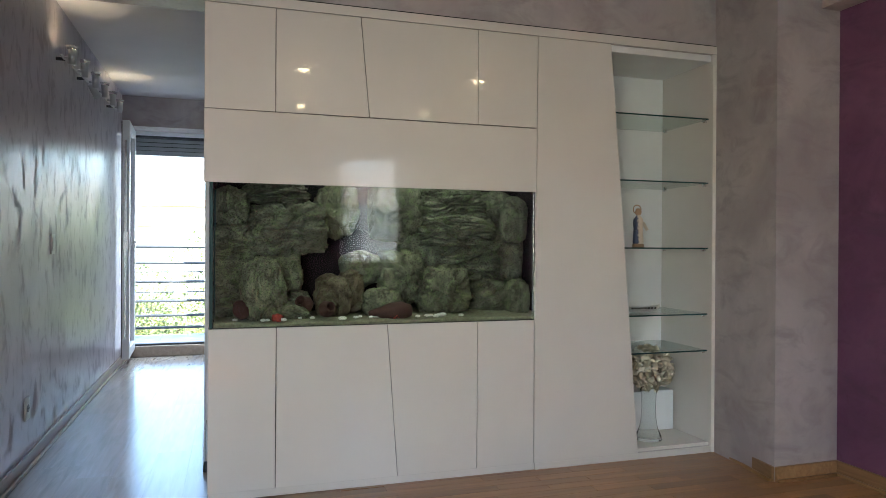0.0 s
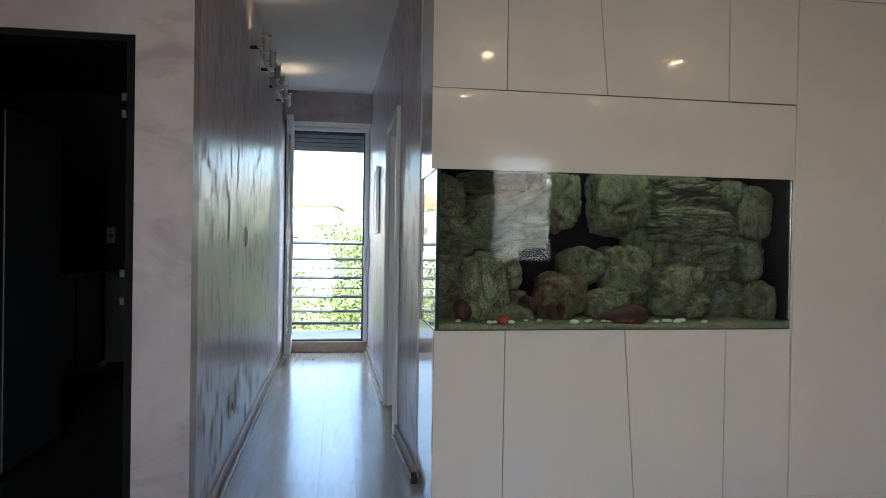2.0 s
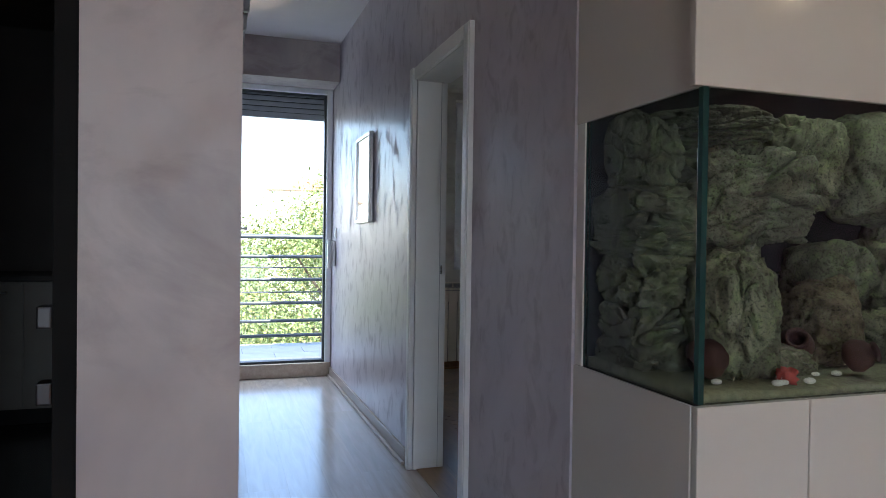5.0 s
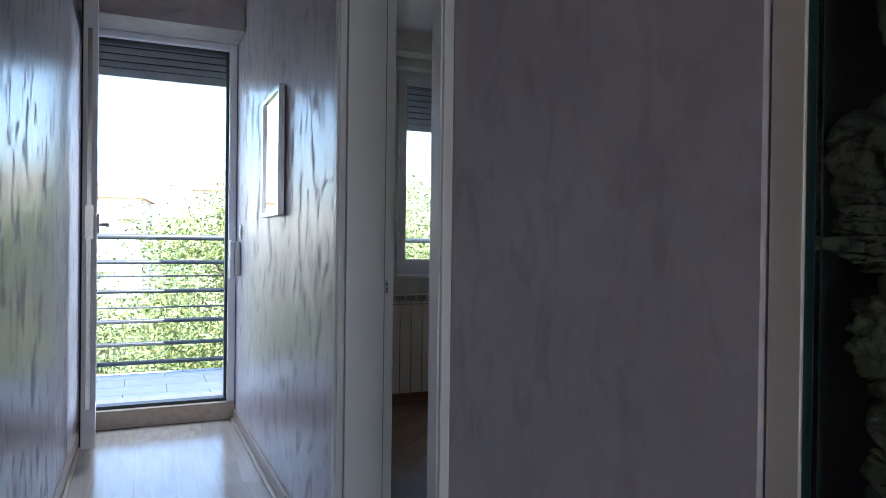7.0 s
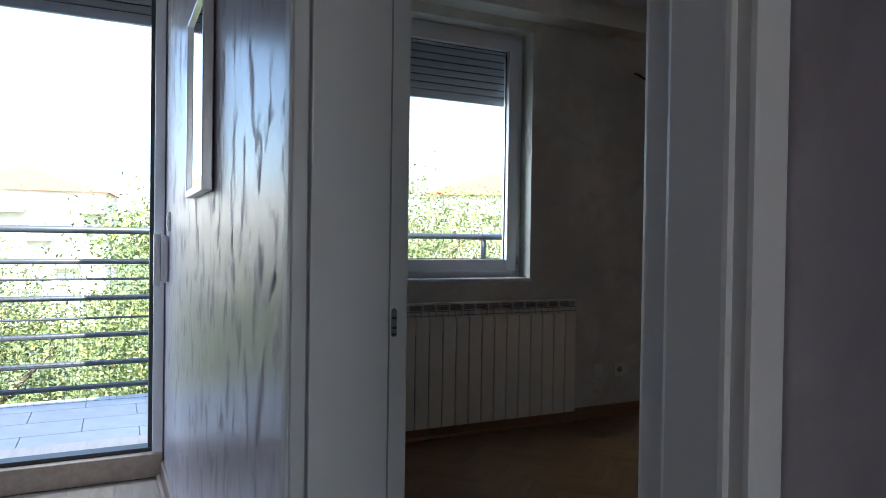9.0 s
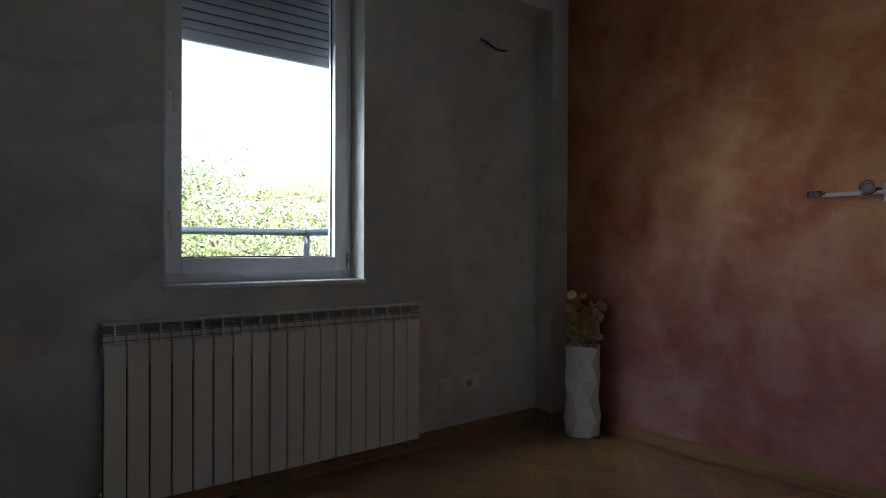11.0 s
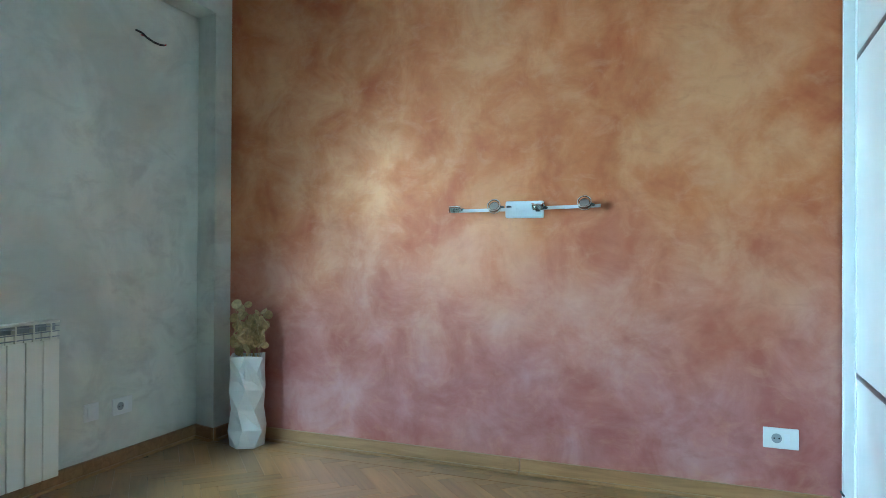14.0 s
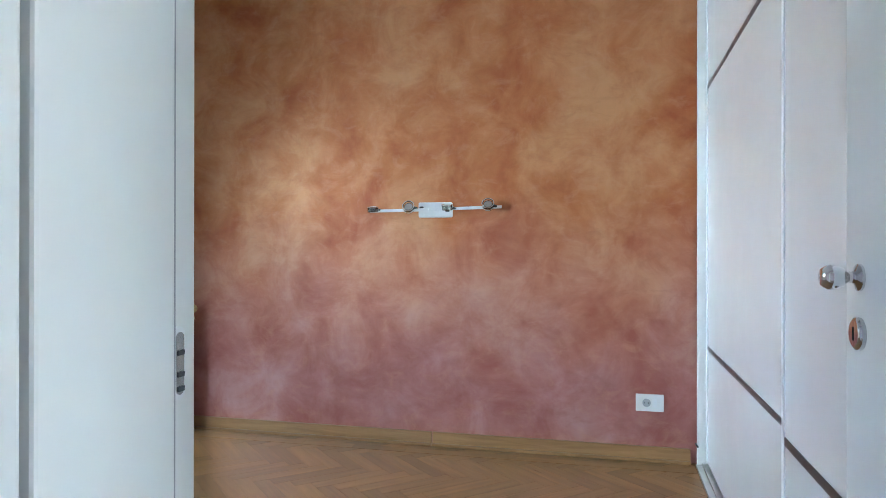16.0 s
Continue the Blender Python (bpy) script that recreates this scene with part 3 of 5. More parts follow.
part("sill", boxes((bx0, bx1, 4.475, 4.82, 0.0, 0.11), bevel=0.004), M["pale_trim"], bd, "pale wooden step under the balcony door")
part("reveal", boxes((bx0 - 0.002, bx0 + 0.02, 4.572, 4.82, 0.112, 2.385), (bx1 - 0.02, bx1 + 0.002, 4.572, 4.82, 0.112, 2.385)), M["pvc"], bd)
DL = pose(-0.885, 4.49, 0.085, 0, 0, -87)


def in_door_leaf(bm):
    bmesh.ops.transform(bm, matrix=DL, verts=bm.verts)
    return bm


bleaf = part("door_leaf", in_door_leaf(boxes((0, 0.085, 0, 0.065, 0, 2.29), (0.615, 0.70, 0, 0.065, 0, 2.29), (0.085, 0.615, 0, 0.065, 0, 0.10), (0.085, 0.615, 0, 0.065, 2.20, 2.29), bevel=0.004)), M["pvc"], bd)
part("gasket", in_door_leaf(boxes((0.004, 0.696, -0.008, -0.0005, 0.012, 0.022), (0.004, 0.012, -0.008, -0.0005, 0.022, 2.28), (0.688, 0.696, -0.008, -0.0005, 0.022, 2.28))), M["rubber"], bleaf, "black rubber door seal")
p = part("pane", in_door_leaf(boxes((0.08, 0.62, 0.028, 0.036, 0.095, 2.205))), M["glass"], bleaf)
p.visible_shadow = False
part("door_handle", in_door_leaf(boxes((0.64, 0.67, 0.065, 0.077, 1.08, 1.18), (0.647, 0.663, 0.077, 0.115, 1.115, 1.133), (0.54, 0.665, 0.105, 0.121, 1.113, 1.135), bevel=0.004)), M["white"], bleaf, "white lever handle")
part("lock_strip", in_door_leaf(boxes((0.70, 0.704, 0.02, 0.04, 0.2, 2.1), (0.70, 0.708, 0.012, 0.05, 1.05, 1.22))), M["brass"], bleaf, "satin steel lock strip")
for hz in (0.2, 1.2, 2.1):
    part("hinge", rods(((-0.888, 4.482, hz), (-0.888, 4.482, hz + 0.09), 0.009)), M["brass"], bd, "", True)

# skirting boards
def skirting(points, material, height=0.075, name="baseboard", label="oak skirting board with a small quarter-round"):
    """Boards along a line on the plan; the wall lies to the left of the walking direction."""
    sk = thing(name, label, "skirting board", "", "structure")
    for (x0, y0), (x1, y1) in zip(points, points[1:]):
        d = Vector((x1 - x0, y1 - y0, 0))
        L = d.length
        m = Matrix.Translation((x0, y0, 0)) @ Matrix.Rotation(math.atan2(d.y, d.x), 4, "Z")
        bm = boxes((0, L, -0.016, 0, 0.0, height), bevel=0.003)
        bmesh.ops.transform(bm, matrix=m, verts=bm.verts)
        part("board", bm, material, sk)
        bm = boxes((0, L, -0.034, -0.0165, 0.0, 0.016), bevel=0.005)
        bmesh.ops.transform(bm, matrix=m, verts=bm.verts)
        part("quarter_round", bm, material, sk)
    return sk


skirting([(lx(0.0), -0.08), (lx(4.47), 4.47)], M["pale_trim"], label="pale wooden skirting board along the corridor wall")
skirting([(rx(4.47), 4.47), (rx(DOOR1 + 0.09), DOOR1 + 0.09)], M["pale_trim"], label="pale wooden skirting board along the corridor wall")
skirting([(rx(DOOR0 - 0.077), DOOR0 - 0.077), (0.05, 0.53)], M["pale_trim"], label="pale wooden skirting board along the corridor wall")
skirting([(0.16, FACE), (3.315, FACE), (3.27, BEAM), (pink(BEAM), BEAM)], M["oak_trim"])
skirting([(pink(BEAM), BEAM), (pink(2.6), 2.6)], M["oak_trim"])
skirting([(pink(2.595), 2.595), (pink(1.25), 1.25)], M["oak_trim"])
skirting([(0.166, FACE), (0.166, DOOR1 + 0.09)], M["oak_trim"])
skirting([(2.867, -0.09), (2.795, -0.5), (3.2, -0.5), (3.2, -4.7)], M["oak_trim"])
skirting([(-1.075, -0.2), (lx(-0.2), -0.2), (lx(-0.08), -0.08)], M["oak_trim"])

# white cabinets round the aquarium
TX0, TZ0, TZ1 = 0.066, 0.80, 1.475  # aquarium opening
TEND = 1.80  # the tank runs on behind the slanting front


def slab(outline, y0, y1, bevel=0.0015):
    """A cabinet front: an x-z outline with thickness along y."""
    return bevel_all(prism(outline, y0, y1, "y"), bevel, 1)


base = thing("aquarium_base_cabinet", "white gloss base cabinet with slanting door joints under the aquarium", "cabinet")
part("carcass", boxes((0.075, 1.69, 0.022, 0.5, 0.04, 0.795)), M["seam"], base, "dark carcass showing in the door joints")
part("plinth", boxes((0.06, 1.70, 0.012, 0.5, 0.0, 0.036), bevel=0.002), M["lacquer"], base)
part("side_panel", boxes((0.055, 0.073, 0.021, 0.526, 0.038, 0.797), bevel=0.0015), M["lacquer"], base)
g = 0.0016
for a0, a1, b0, b1 in ((0.056, 0.056, 0.359, 0.361), (0.359, 0.361, 0.951, 0.896), (0.951, 0.896, 1.370, 1.371), (1.370, 1.371, 1.690, 1.690)):
    part("door", slab([(a0 + g, 0.039), (b0 - g, 0.039), (b1 - g, 0.797), (a1 + g, 0.797)], 0.0, 0.02), M["lacquer"], base)
part("foot", rods(((0.035, 0.47, 0.0), (0.035, 0.47, 0.05), 0.018, 0.012)), M["dark_metal"], wall_right, "small dark door stop", True)

over = thing("overhead_cabinet", "white gloss overhead cabinet with slanting door joints above the aquarium", "cabinet")
part("carcass", boxes((0.075, 1.69, 0.022, 0.5, 1.80, 2.30)), M["seam"], over, "dark carcass showing in the door joints")
part("fascia", slab([(0.036, 1.475), (1.6975, 1.475), (1.6993, 1.810), (0.036, 1.812)], 0.0, 0.02), M["lacquer"], over)
part("side_panel", boxes((0.055, 0.073, 0.021, 0.526, 1.475, 2.348), bevel=0.0015), M["lacquer"], over)
for a0, a1, b0, b1 in ((0.036, 0.036, 0.354, 0.354), (0.354, 0.354, 0.801, 0.757), (0.801, 0.757, 1.368, 1.366), (1.368, 1.366, 1.7008, 1.7035)):
    part("door", slab([(a0 + g, 1.815), (b0 - g, 1.815), (b1 - g, 2.300), (a1 + g, 2.300)], 0.0, 0.02), M["lacquer"], over)
part("cornice", boxes((0.036, 2.86, -0.002, 0.02, 2.303, 2.348), bevel=0.0015), M["lacquer"], over)
# Solid black strip paints the shadow line above the cornice.
part("shadow_line_strip", boxes((0.06, 2.87, 0.004, 0.02, 2.348, 2.354)), M["black"], over)

disp = thing("display_cabinet", "tall white display cabinet with slanting front and glass shelves", "cabinet")
part("slanting_front", slab([(1.6915, 0.038), (2.327, 0.038), (2.142, 2.300), (1.7045, 2.300)], -0.002, 0.018), M["lacquer"], disp, "wide white gloss front cut at a slant")
part("side_panel", boxes((2.812, 2.866, 0.0, 0.5, 0.0, 2.302), bevel=0.002), M["lacquer"], disp)
part("side_panel", boxes((2.05, 2.07, 0.022, 0.49, 0.06, 2.27)), M["white"], disp)
part("back_panel", boxes((2.07, 2.812, 0.482, 0.498, 0.06, 2.27)), M["white"], disp)
part("bottom_panel", boxes((1.70, 2.812, 0.004, 0.482, 0.0, 0.036), (2.07, 2.812, 0.022, 0.482, 0.036, 0.055), bevel=0.0015), M["lacquer"], disp)
part("top_panel", boxes((2.07, 2.812, 0.022, 0.482, 2.265, 2.302)), M["white"], disp)
for z in (1.938, 1.565, 1.185, 0.802, 0.589):
    sx = 2.327 - (z - 0.038) * 0.0818
    sh = part("glass_shelf", boxes((2.072, 2.81, 0.035, 0.478, z - 0.008, z), bevel=0.001), M["shelf_glass"], disp)
    sh.visible_shadow = False
    part("front_edge", boxes((2.072, 2.81, 0.0335, 0.0348, z - 0.008, z)), M["edge"], sh, "dark green polished glass edge")
    for y in (0.06, 0.44):
        part("shelf_pin", rods(((2.79, y, z - 0.015), (2.812, y, z - 0.015), 0.007)), M["chrome"], sh, "", True)

# aquarium
tank = thing("aquarium", "large corner aquarium with green-edged glass built into white cabinets", "aquarium")
for nm, spec in (("front_pane", (TX0, 1.688, 0.006, 0.018, TZ0 + 0.001, TZ1 + 0.03)), ("side_pane", (TX0 - 0.004, TX0 + 0.008, 0.019, 0.474, TZ0 + 0.001, TZ1 + 0.03))):
    pn = part(nm, boxes(spec), M["tank_glass"] if nm == "front_pane" else M["tank_side"], tank)
    pn.visible_shadow = False
part("corner_seam", boxes((TX0 - 0.005, TX0 + 0.010, 0.0045, 0.0195, TZ0 + 0.002, TZ1), bevel=0.001), M["edge"], tank, "dark green glass corner joint")
part("rear_seam", boxes((TX0 - 0.004, TX0 + 0.012, 0.475, 0.485, TZ0 + 0.002, TZ1)), M["edge"], tank, "dark green glass corner joint")
part("back_panel", boxes((TX0, TEND, 0.486, 0.496, TZ0, 1.78)), M["black"], tank, "black rear panel")
part("end_panel", boxes((TEND - 0.004, TEND, 0.02, 0.486, TZ0, 1.78)), M["black"], tank)
part("bottom_panel", boxes((TX0 - 0.004, TEND, 0.020, 0.486, TZ0 - 0.004, TZ0)), M["black"], tank)
part("end_stile", boxes((TX0 - 0.008, TX0 + 0.006, 0.486, 0.526, TZ0 - 0.002, TZ1), bevel=0.001), M["lacquer"], tank, "cream edge strip beside the glass")
# Added black panels hide the lamplit cabinet inside above the tank.
part("added_dark_lining", boxes((TX0 + 0.012, TEND - 0.005, 0.024, 0.030, TZ1 + 0.008, 1.76), (TX0 + 0.012, TX0 + 0.020, 0.032, 0.478, TZ1 + 0.008, 1.76), (TX0 + 0.012, TEND - 0.005, 0.024, 0.478, 1.762, 1.776)), M["black"], tank, "added black lining that keeps the space above the tank dark")
part("lamp_tube", rods(((0.42, 0.25, 1.68), (1.5, 0.25, 1.68), 0.014)), M["tube"], tank, "fluorescent aquarium lamp", True)
area_lamp("aquarium_lamp", (1.02, 0.18, 1.70), (1.02, 0.20, 1.0), 1.15, 0.07, 0.25, (0.97, 1.0, 0.82))

bm = bmesh.new()
nx, ny = 90, 26
grid = [[bm.verts.new((TX0 + 0.012 + (TEND - 0.008 - TX0 - 0.014) * i / nx, 0.022 + 0.455 * j / ny, TZ0 + 0.018 + 0.014 * noise.noise((i * 0.09, j * 0.13, 3.0)) + 0.02 * max(0, j / ny - 0.25) + 0.004 * noise.noise((i * 0.5, j * 0.5, 8.0)))) for j in range(ny + 1)] for i in range(nx + 1)]
for i in range(nx):
    for j in range(ny):
        bm.faces.new((grid[i][j], grid[i + 1][j], grid[i + 1][j + 1], grid[i][j + 1]))
ret = bmesh.ops.extrude_face_region(bm, geom=list(bm.faces))
for v in [e for e in ret["geom"] if isinstance(e, bmesh.types.BMVert)]:
    v.co.z = TZ0 + 0.001
bmesh.ops.recalc_face_normals(bm, faces=bm.faces)
tagged(part("sand_bed", bm, M["sand"], None, "", True), "greenish fine sand covering the aquarium floor", "sand", "", "stuff")


def step01(a, b, x):
    u = min(max((x - a) / (b - a), 0.0), 1.0)
    return u * u * (3 - 2 * u)


def rock_bm(c, size, seed, strata=0.0, holes=0.0, tilt=0.3, sub=5, fine=0.05):
    """A boulder: broken faces, long bedding cracks, sharp-edged hollows and a rough crust."""
    bm = bmesh.new()
    bmesh.ops.create_icosphere(bm, subdivisions=sub, radius=1.0)
    off = Vector((seed * 7.13, seed * 3.7, seed * 1.9))
    for v in bm.verts:
        p = v.co.copy()
        q = p * (0.5 + 0.5 / max(abs(p.x), abs(p.y), abs(p.z)) ** 0.7)
        warp = Vector((noise.noise(p * 1.5 + off), noise.noise(p * 1.5 - off), noise.noise(p * 1.7 + off * 0.5)))
        w = p + warp * 0.4
        d = 1.0 + 0.16 * noise.noise(p * 1.1 + off) + 0.09 * noise.noise(p * 2.6 - off)
        cell = noise.voronoi(w * 1.1 + off)[0]
        d -= (0.26 if not strata else 0.14) * (1 - step01(0.0, 0.05, cell[1] - cell[0]))
        if strata:
            s = (q.z + tilt * q.x + 0.2 * warp.x) * 2.6
            n = noise.noise(Vector((q.x * 0.75, q.y * 0.75, s)) + off)
            d -= strata * 0.75 * (1 - step01(0.0, 0.11, abs(n)))
            d += strata * 0.30 * step01(-0.05, 0.05, n) * (0.4 + abs(n))
            n = noise.noise(Vector((q.x * 1.3, q.y * 1.3, s * 2.3)) - off)
            d -= strata * 0.22 * (1 - step01(0.0, 0.10, abs(n)))
        if holes:
            a = noise.voronoi(w * 2.1 + off)[0][0]
            d -= holes * 0.36 * (1 - step01(0.36, 0.42, a))
            a = noise.voronoi(w * 5.5 - off)[0][0]
            d -= holes * 0.15 * (1 - step01(0.32, 0.42, a))
        d += fine * noise.fractal(w * 6.0 + off, 0.8, 2.0, 4)
        v.co = Vector((c[0] + q.x * d * size[0] / 2, c[1] + q.y * d * size[1] / 2, c[2] + q.z * d * size[2] / 2))
        v.co.x = min(max(v.co.x, TX0 + 0.014), TEND - 0.006)
        v.co.y = min(max(v.co.y, 0.025), 0.482)
        v.co.z = min(max(v.co.z, TZ0 + 0.004), 1.62)
    return bm


# centre, width and height; s layered, r rounded, h pitted, p pale, b brown
ROCKS = (
    (0.38, 0.40, 1.46, 0.35, 0.11, "s"), (0.16, 0.36, 1.38, 0.18, 0.21, "r"), (0.43, 0.35, 1.27, 0.45, 0.30, "s"), (0.19, 0.37, 1.23, 0.27, 0.15, "r"),
    (0.16, 0.36, 1.15, 0.24, 0.10, "s"), (0.18, 0.35, 1.05, 0.25, 0.17, "h"), (0.16, 0.34, 0.90, 0.22, 0.20, "s"), (0.31, 0.20, 0.95, 0.22, 0.34, "p"),
    (0.41, 0.36, 1.05, 0.22, 0.27, "p"), (0.47, 0.36, 0.90, 0.18, 0.10, "s"), (0.44, 0.22, 0.845, 0.20, 0.10, "p"), (0.70, 0.40, 1.37, 0.24, 0.30, "h"),
    (0.66, 0.28, 0.92, 0.20, 0.23, "b"), (0.77, 0.34, 0.94, 0.15, 0.24, "b"), (0.83, 0.40, 1.06, 0.24, 0.20, "r"), (1.03, 0.43, 1.38, 0.32, 0.36, "r"),
    (0.93, 0.28, 0.88, 0.22, 0.17, "p"), (1.04, 0.36, 1.02, 0.26, 0.32, "h"), (1.36, 0.42, 1.42, 0.42, 0.20, "s"), (1.38, 0.35, 1.27, 0.48, 0.18, "s"),
    (1.45, 0.43, 1.11, 0.47, 0.28, "s"), (1.27, 0.30, 0.94, 0.32, 0.30, "h"), (1.57, 0.40, 0.90, 0.29, 0.22, "s"), (1.62, 0.41, 1.41, 0.18, 0.20, "r"),
    (1.70, 0.31, 1.34, 0.15, 0.28, "r"), (1.69, 0.35, 1.10, 0.15, 0.23, "r"), (1.70, 0.27, 0.89, 0.14, 0.24, "p"), (1.35, 0.47, 1.18, 0.66, 0.74, "r"),
    (1.68, 0.47, 1.10, 0.30, 0.76, "r"),
)
KINDS = {"s": ("layered grey-green", "rock"), "r": ("rounded grey-green", "rock"), "h": ("deeply pitted pale", "rock_pale"), "p": ("pale algae-covered", "rock_pale"), "b": ("brownish broken", "rock_brown")}
for k, (cx, cy, cz, w, h, kd_) in enumerate(ROCKS):
    bm = rock_bm((cx, cy, cz), (w * 0.96, min(0.26, max(w, 0.16)), h * 0.97), k + 1, 0.42 if kd_ == "s" else 0.0, 1.0 if kd_ == "h" else 0.0, 0.25 if k % 2 else -0.3, 6 if cx < 0.5 or w > 0.4 else 5)
    word, mk = KINDS[kd_]
    tagged(part("aquarium_rock", bm, M[mk], None, "", True), f"{word} rock piled in the aquarium", "rock", "aquarium rocks")


def pot(x, y, z, r, tilt, turn, label):
    bm = lathe([(0.35 * r, 0), (0.9 * r, 0.35 * r), (1.0 * r, 0.8 * r), (0.75 * r, 1.35 * r), (0.5 * r, 1.6 * r), (0.62 * r, 1.8 * r), (0.55 * r, 1.8 * r), (0.4 * r, 1.6 * r), (0.6 * r, 1.2 * r), (0.3 * r, 0.5 * r), (0.0, 0.45 * r)], n=24, close=False)
    bmesh.ops.transform(bm, matrix=pose(x, y, z, tilt, 0, turn), verts=bm.verts)
    return tagged(part("clay_pot", bm, M["clay"], None, "", True), label, "pot", "aquarium pots")


pot(0.60, 0.13, TZ0 + 0.06, 0.042, 70, 20, "small terracotta pot lying on aquarium sand")
pot(0.53, 0.22, TZ0 + 0.07, 0.045, 60, -40, "small terracotta pot lying on aquarium sand")
pot(0.17, 0.16, TZ0 + 0.055, 0.05, 65, 80, "dark terracotta pot lying among aquarium rocks")
bm = lathe([(0.0, 0), (0.03, 0.01), (0.05, 0.06), (0.045, 0.12), (0.025, 0.18), (0.012, 0.23), (0.0, 0.235)], n=24, close=False)
bmesh.ops.transform(bm, matrix=pose(1.05, 0.11, TZ0 + 0.055, 92, 0, -85), verts=bm.verts)
tagged(part("clay_amphora", bm, M["clay"], None, "", True), "terracotta amphora lying on aquarium sand", "amphora")
rng = random.Random(4)
for k in range(22):
    px, py = rng.uniform(0.12, 1.3), rng.uniform(0.035, 0.12)
    bm = bmesh.new()
    bmesh.ops.create_icosphere(bm, subdivisions=2, radius=1)
    sx = rng.uniform(0.01, 0.022)
    bmesh.ops.transform(bm, matrix=Matrix.Translation((px, py, TZ0 + 0.03)) @ Matrix.Diagonal((sx, sx * 0.8, sx * 0.5, 1)), verts=bm.verts)
    tagged(part("pebble", bm, M["pebble"], None, "", True), "small white pebble lying on aquarium sand", "pebble", "aquarium pebbles")
for x in (0.37, 0.95):
    bm = rock_bm((x, 0.08, TZ0 + 0.035), (0.05, 0.04, 0.04), 60 + int(x * 10), 0, 1.2, 0, 3, 0.5)
    tagged(part("coral", bm, M["coral"], None, "", True), "small red coral piece lying on aquarium sand", "coral", "aquarium corals")

# things on the glass shelves
bm = lathe([(0.036, 0), (0.036, 0.018), (0.030, 0.022), (0.034, 0.03), (0.030, 0.07), (0.027, 0.11), (0.031, 0.14), (0.029, 0.165), (0.014, 0.183), (0.012, 0.188), (0.019, 0.198), (0.020, 0.212), (0.012, 0.226), (0.0, 0.229)], n=24, close=False)
for v in bm.verts:
    a = math.atan2(v.co.y, v.co.x)
    v.co.y *= 0.75
    if 0.03 < v.co.z < 0.17:
        s = 1 + 0.10 * math.sin(7 * a + 18 * v.co.z) * (1 - v.co.z / 0.25)
        v.co.x *= s
        v.co.y *= s
bm_cyl(bm, (0.024, -0.012, 0.145), (0.042, -0.028, 0.10), 0.009, 10)
bm_cyl(bm, (-0.024, -0.012, 0.145), (-0.036, -0.028, 0.10), 0.009, 10)
ring = [(0.026 * math.cos(a), 0.012, 0.222 + 0.026 * math.sin(a)) for a in (k * math.pi / 8 for k in range(17))]
for a, b in zip(ring, ring[1:]):
    bm_cyl(bm, a, b, 0.003, 6)
bmesh.ops.transform(bm, matrix=Matrix.Translation((2.425, 0.16, 1.185)), verts=bm.verts)
tagged(part("statuette", bm, M["figure"], None, "", True), "small painted robed statuette standing on a glass shelf", "statuette")

bm = bmesh.new()
rows_ = []
for i in range(25):
    u = -1 + 2 * i / 24
    w = 0.045 * (1 - abs(u) ** 2.2) + 0.004
    rows_.append([bm.verts.new((0.13 * u, w * math.cos(a), 0.022 + 0.028 * u * u + 0.022 * (-math.sin(a)))) for a in (math.pi * k / 8 for k in range(9))])
for a, b in zip(rows_, rows_[1:]):
    for k in range(8):
        bm.faces.new((a[k], b[k], b[k + 1], a[k + 1]))
bmesh.ops.solidify(bm, geom=list(bm.faces), thickness=0.004)
bmesh.ops.transform(bm, matrix=Matrix.Translation((2.45, 0.17, 0.803)), verts=bm.verts)
dish = tagged(part("boat_dish", bm, M["ceramic"], None, "", True), "boat-shaped white dish with black pattern on glass shelf", "dish")
part("pattern", boxes(*[(2.36 + 0.022 * k, 2.372 + 0.022 * k, 0.123, 0.1245, 0.828, 0.836) for k in range(8)]), M["black"], dish, "black painted squares")

bm = lathe([(0.0, 0.0), (0.075, 0.0), (0.078, 0.006), (0.074, 0.02), (0.052, 0.07), (0.042, 0.13), (0.040, 0.20), (0.044, 0.27), (0.056, 0.33), (0.0545, 0.33), (0.0425, 0.27), (0.0385, 0.20), (0.0405, 0.13), (0.0505, 0.07), (0.072, 0.02), (0.06, 0.012), (0.0, 0.012)], n=36, close=False)
bmesh.ops.remove_doubles(bm, verts=bm.verts, dist=0.0001)
bmesh.ops.recalc_face_normals(bm, faces=bm.faces)
bmesh.ops.transform(bm, matrix=Matrix.Translation((2.51, 0.17, 0.056)), verts=bm.verts)
vg = tagged(part("glass_vase", bm, M["vase_glass"], None, "", True), "tall flared clear glass vase holding a cream flower ball", "vase")
vg.visible_shadow = False


def petal_mesh():
    bm = bmesh.new()
    rws = []
    for i in range(5):
        v = i / 4
        w = 0.028 * math.sin(math.pi * (0.15 + 0.8 * v)) + 0.003
        rws.append([bm.verts.new((w * s, 0.055 * v, 0.016 * v * v - 0.012 * (1 - abs(s)) * v)) for s in (-1, -0.5, 0, 0.5, 1)])
    for a, b in zip(rws, rws[1:]):
        for k in range(4):
            bm.faces.new((a[k], a[k + 1], b[k + 1], b[k]))
    bmesh.ops.solidify(bm, geom=list(bm.faces), thickness=0.0012)
    return mesh_of("petal", bm, M["petal"], True)


ball = thing("flower_ball", "cream silk petal ball resting in a glass vase", "flower")
pm = petal_mesh()
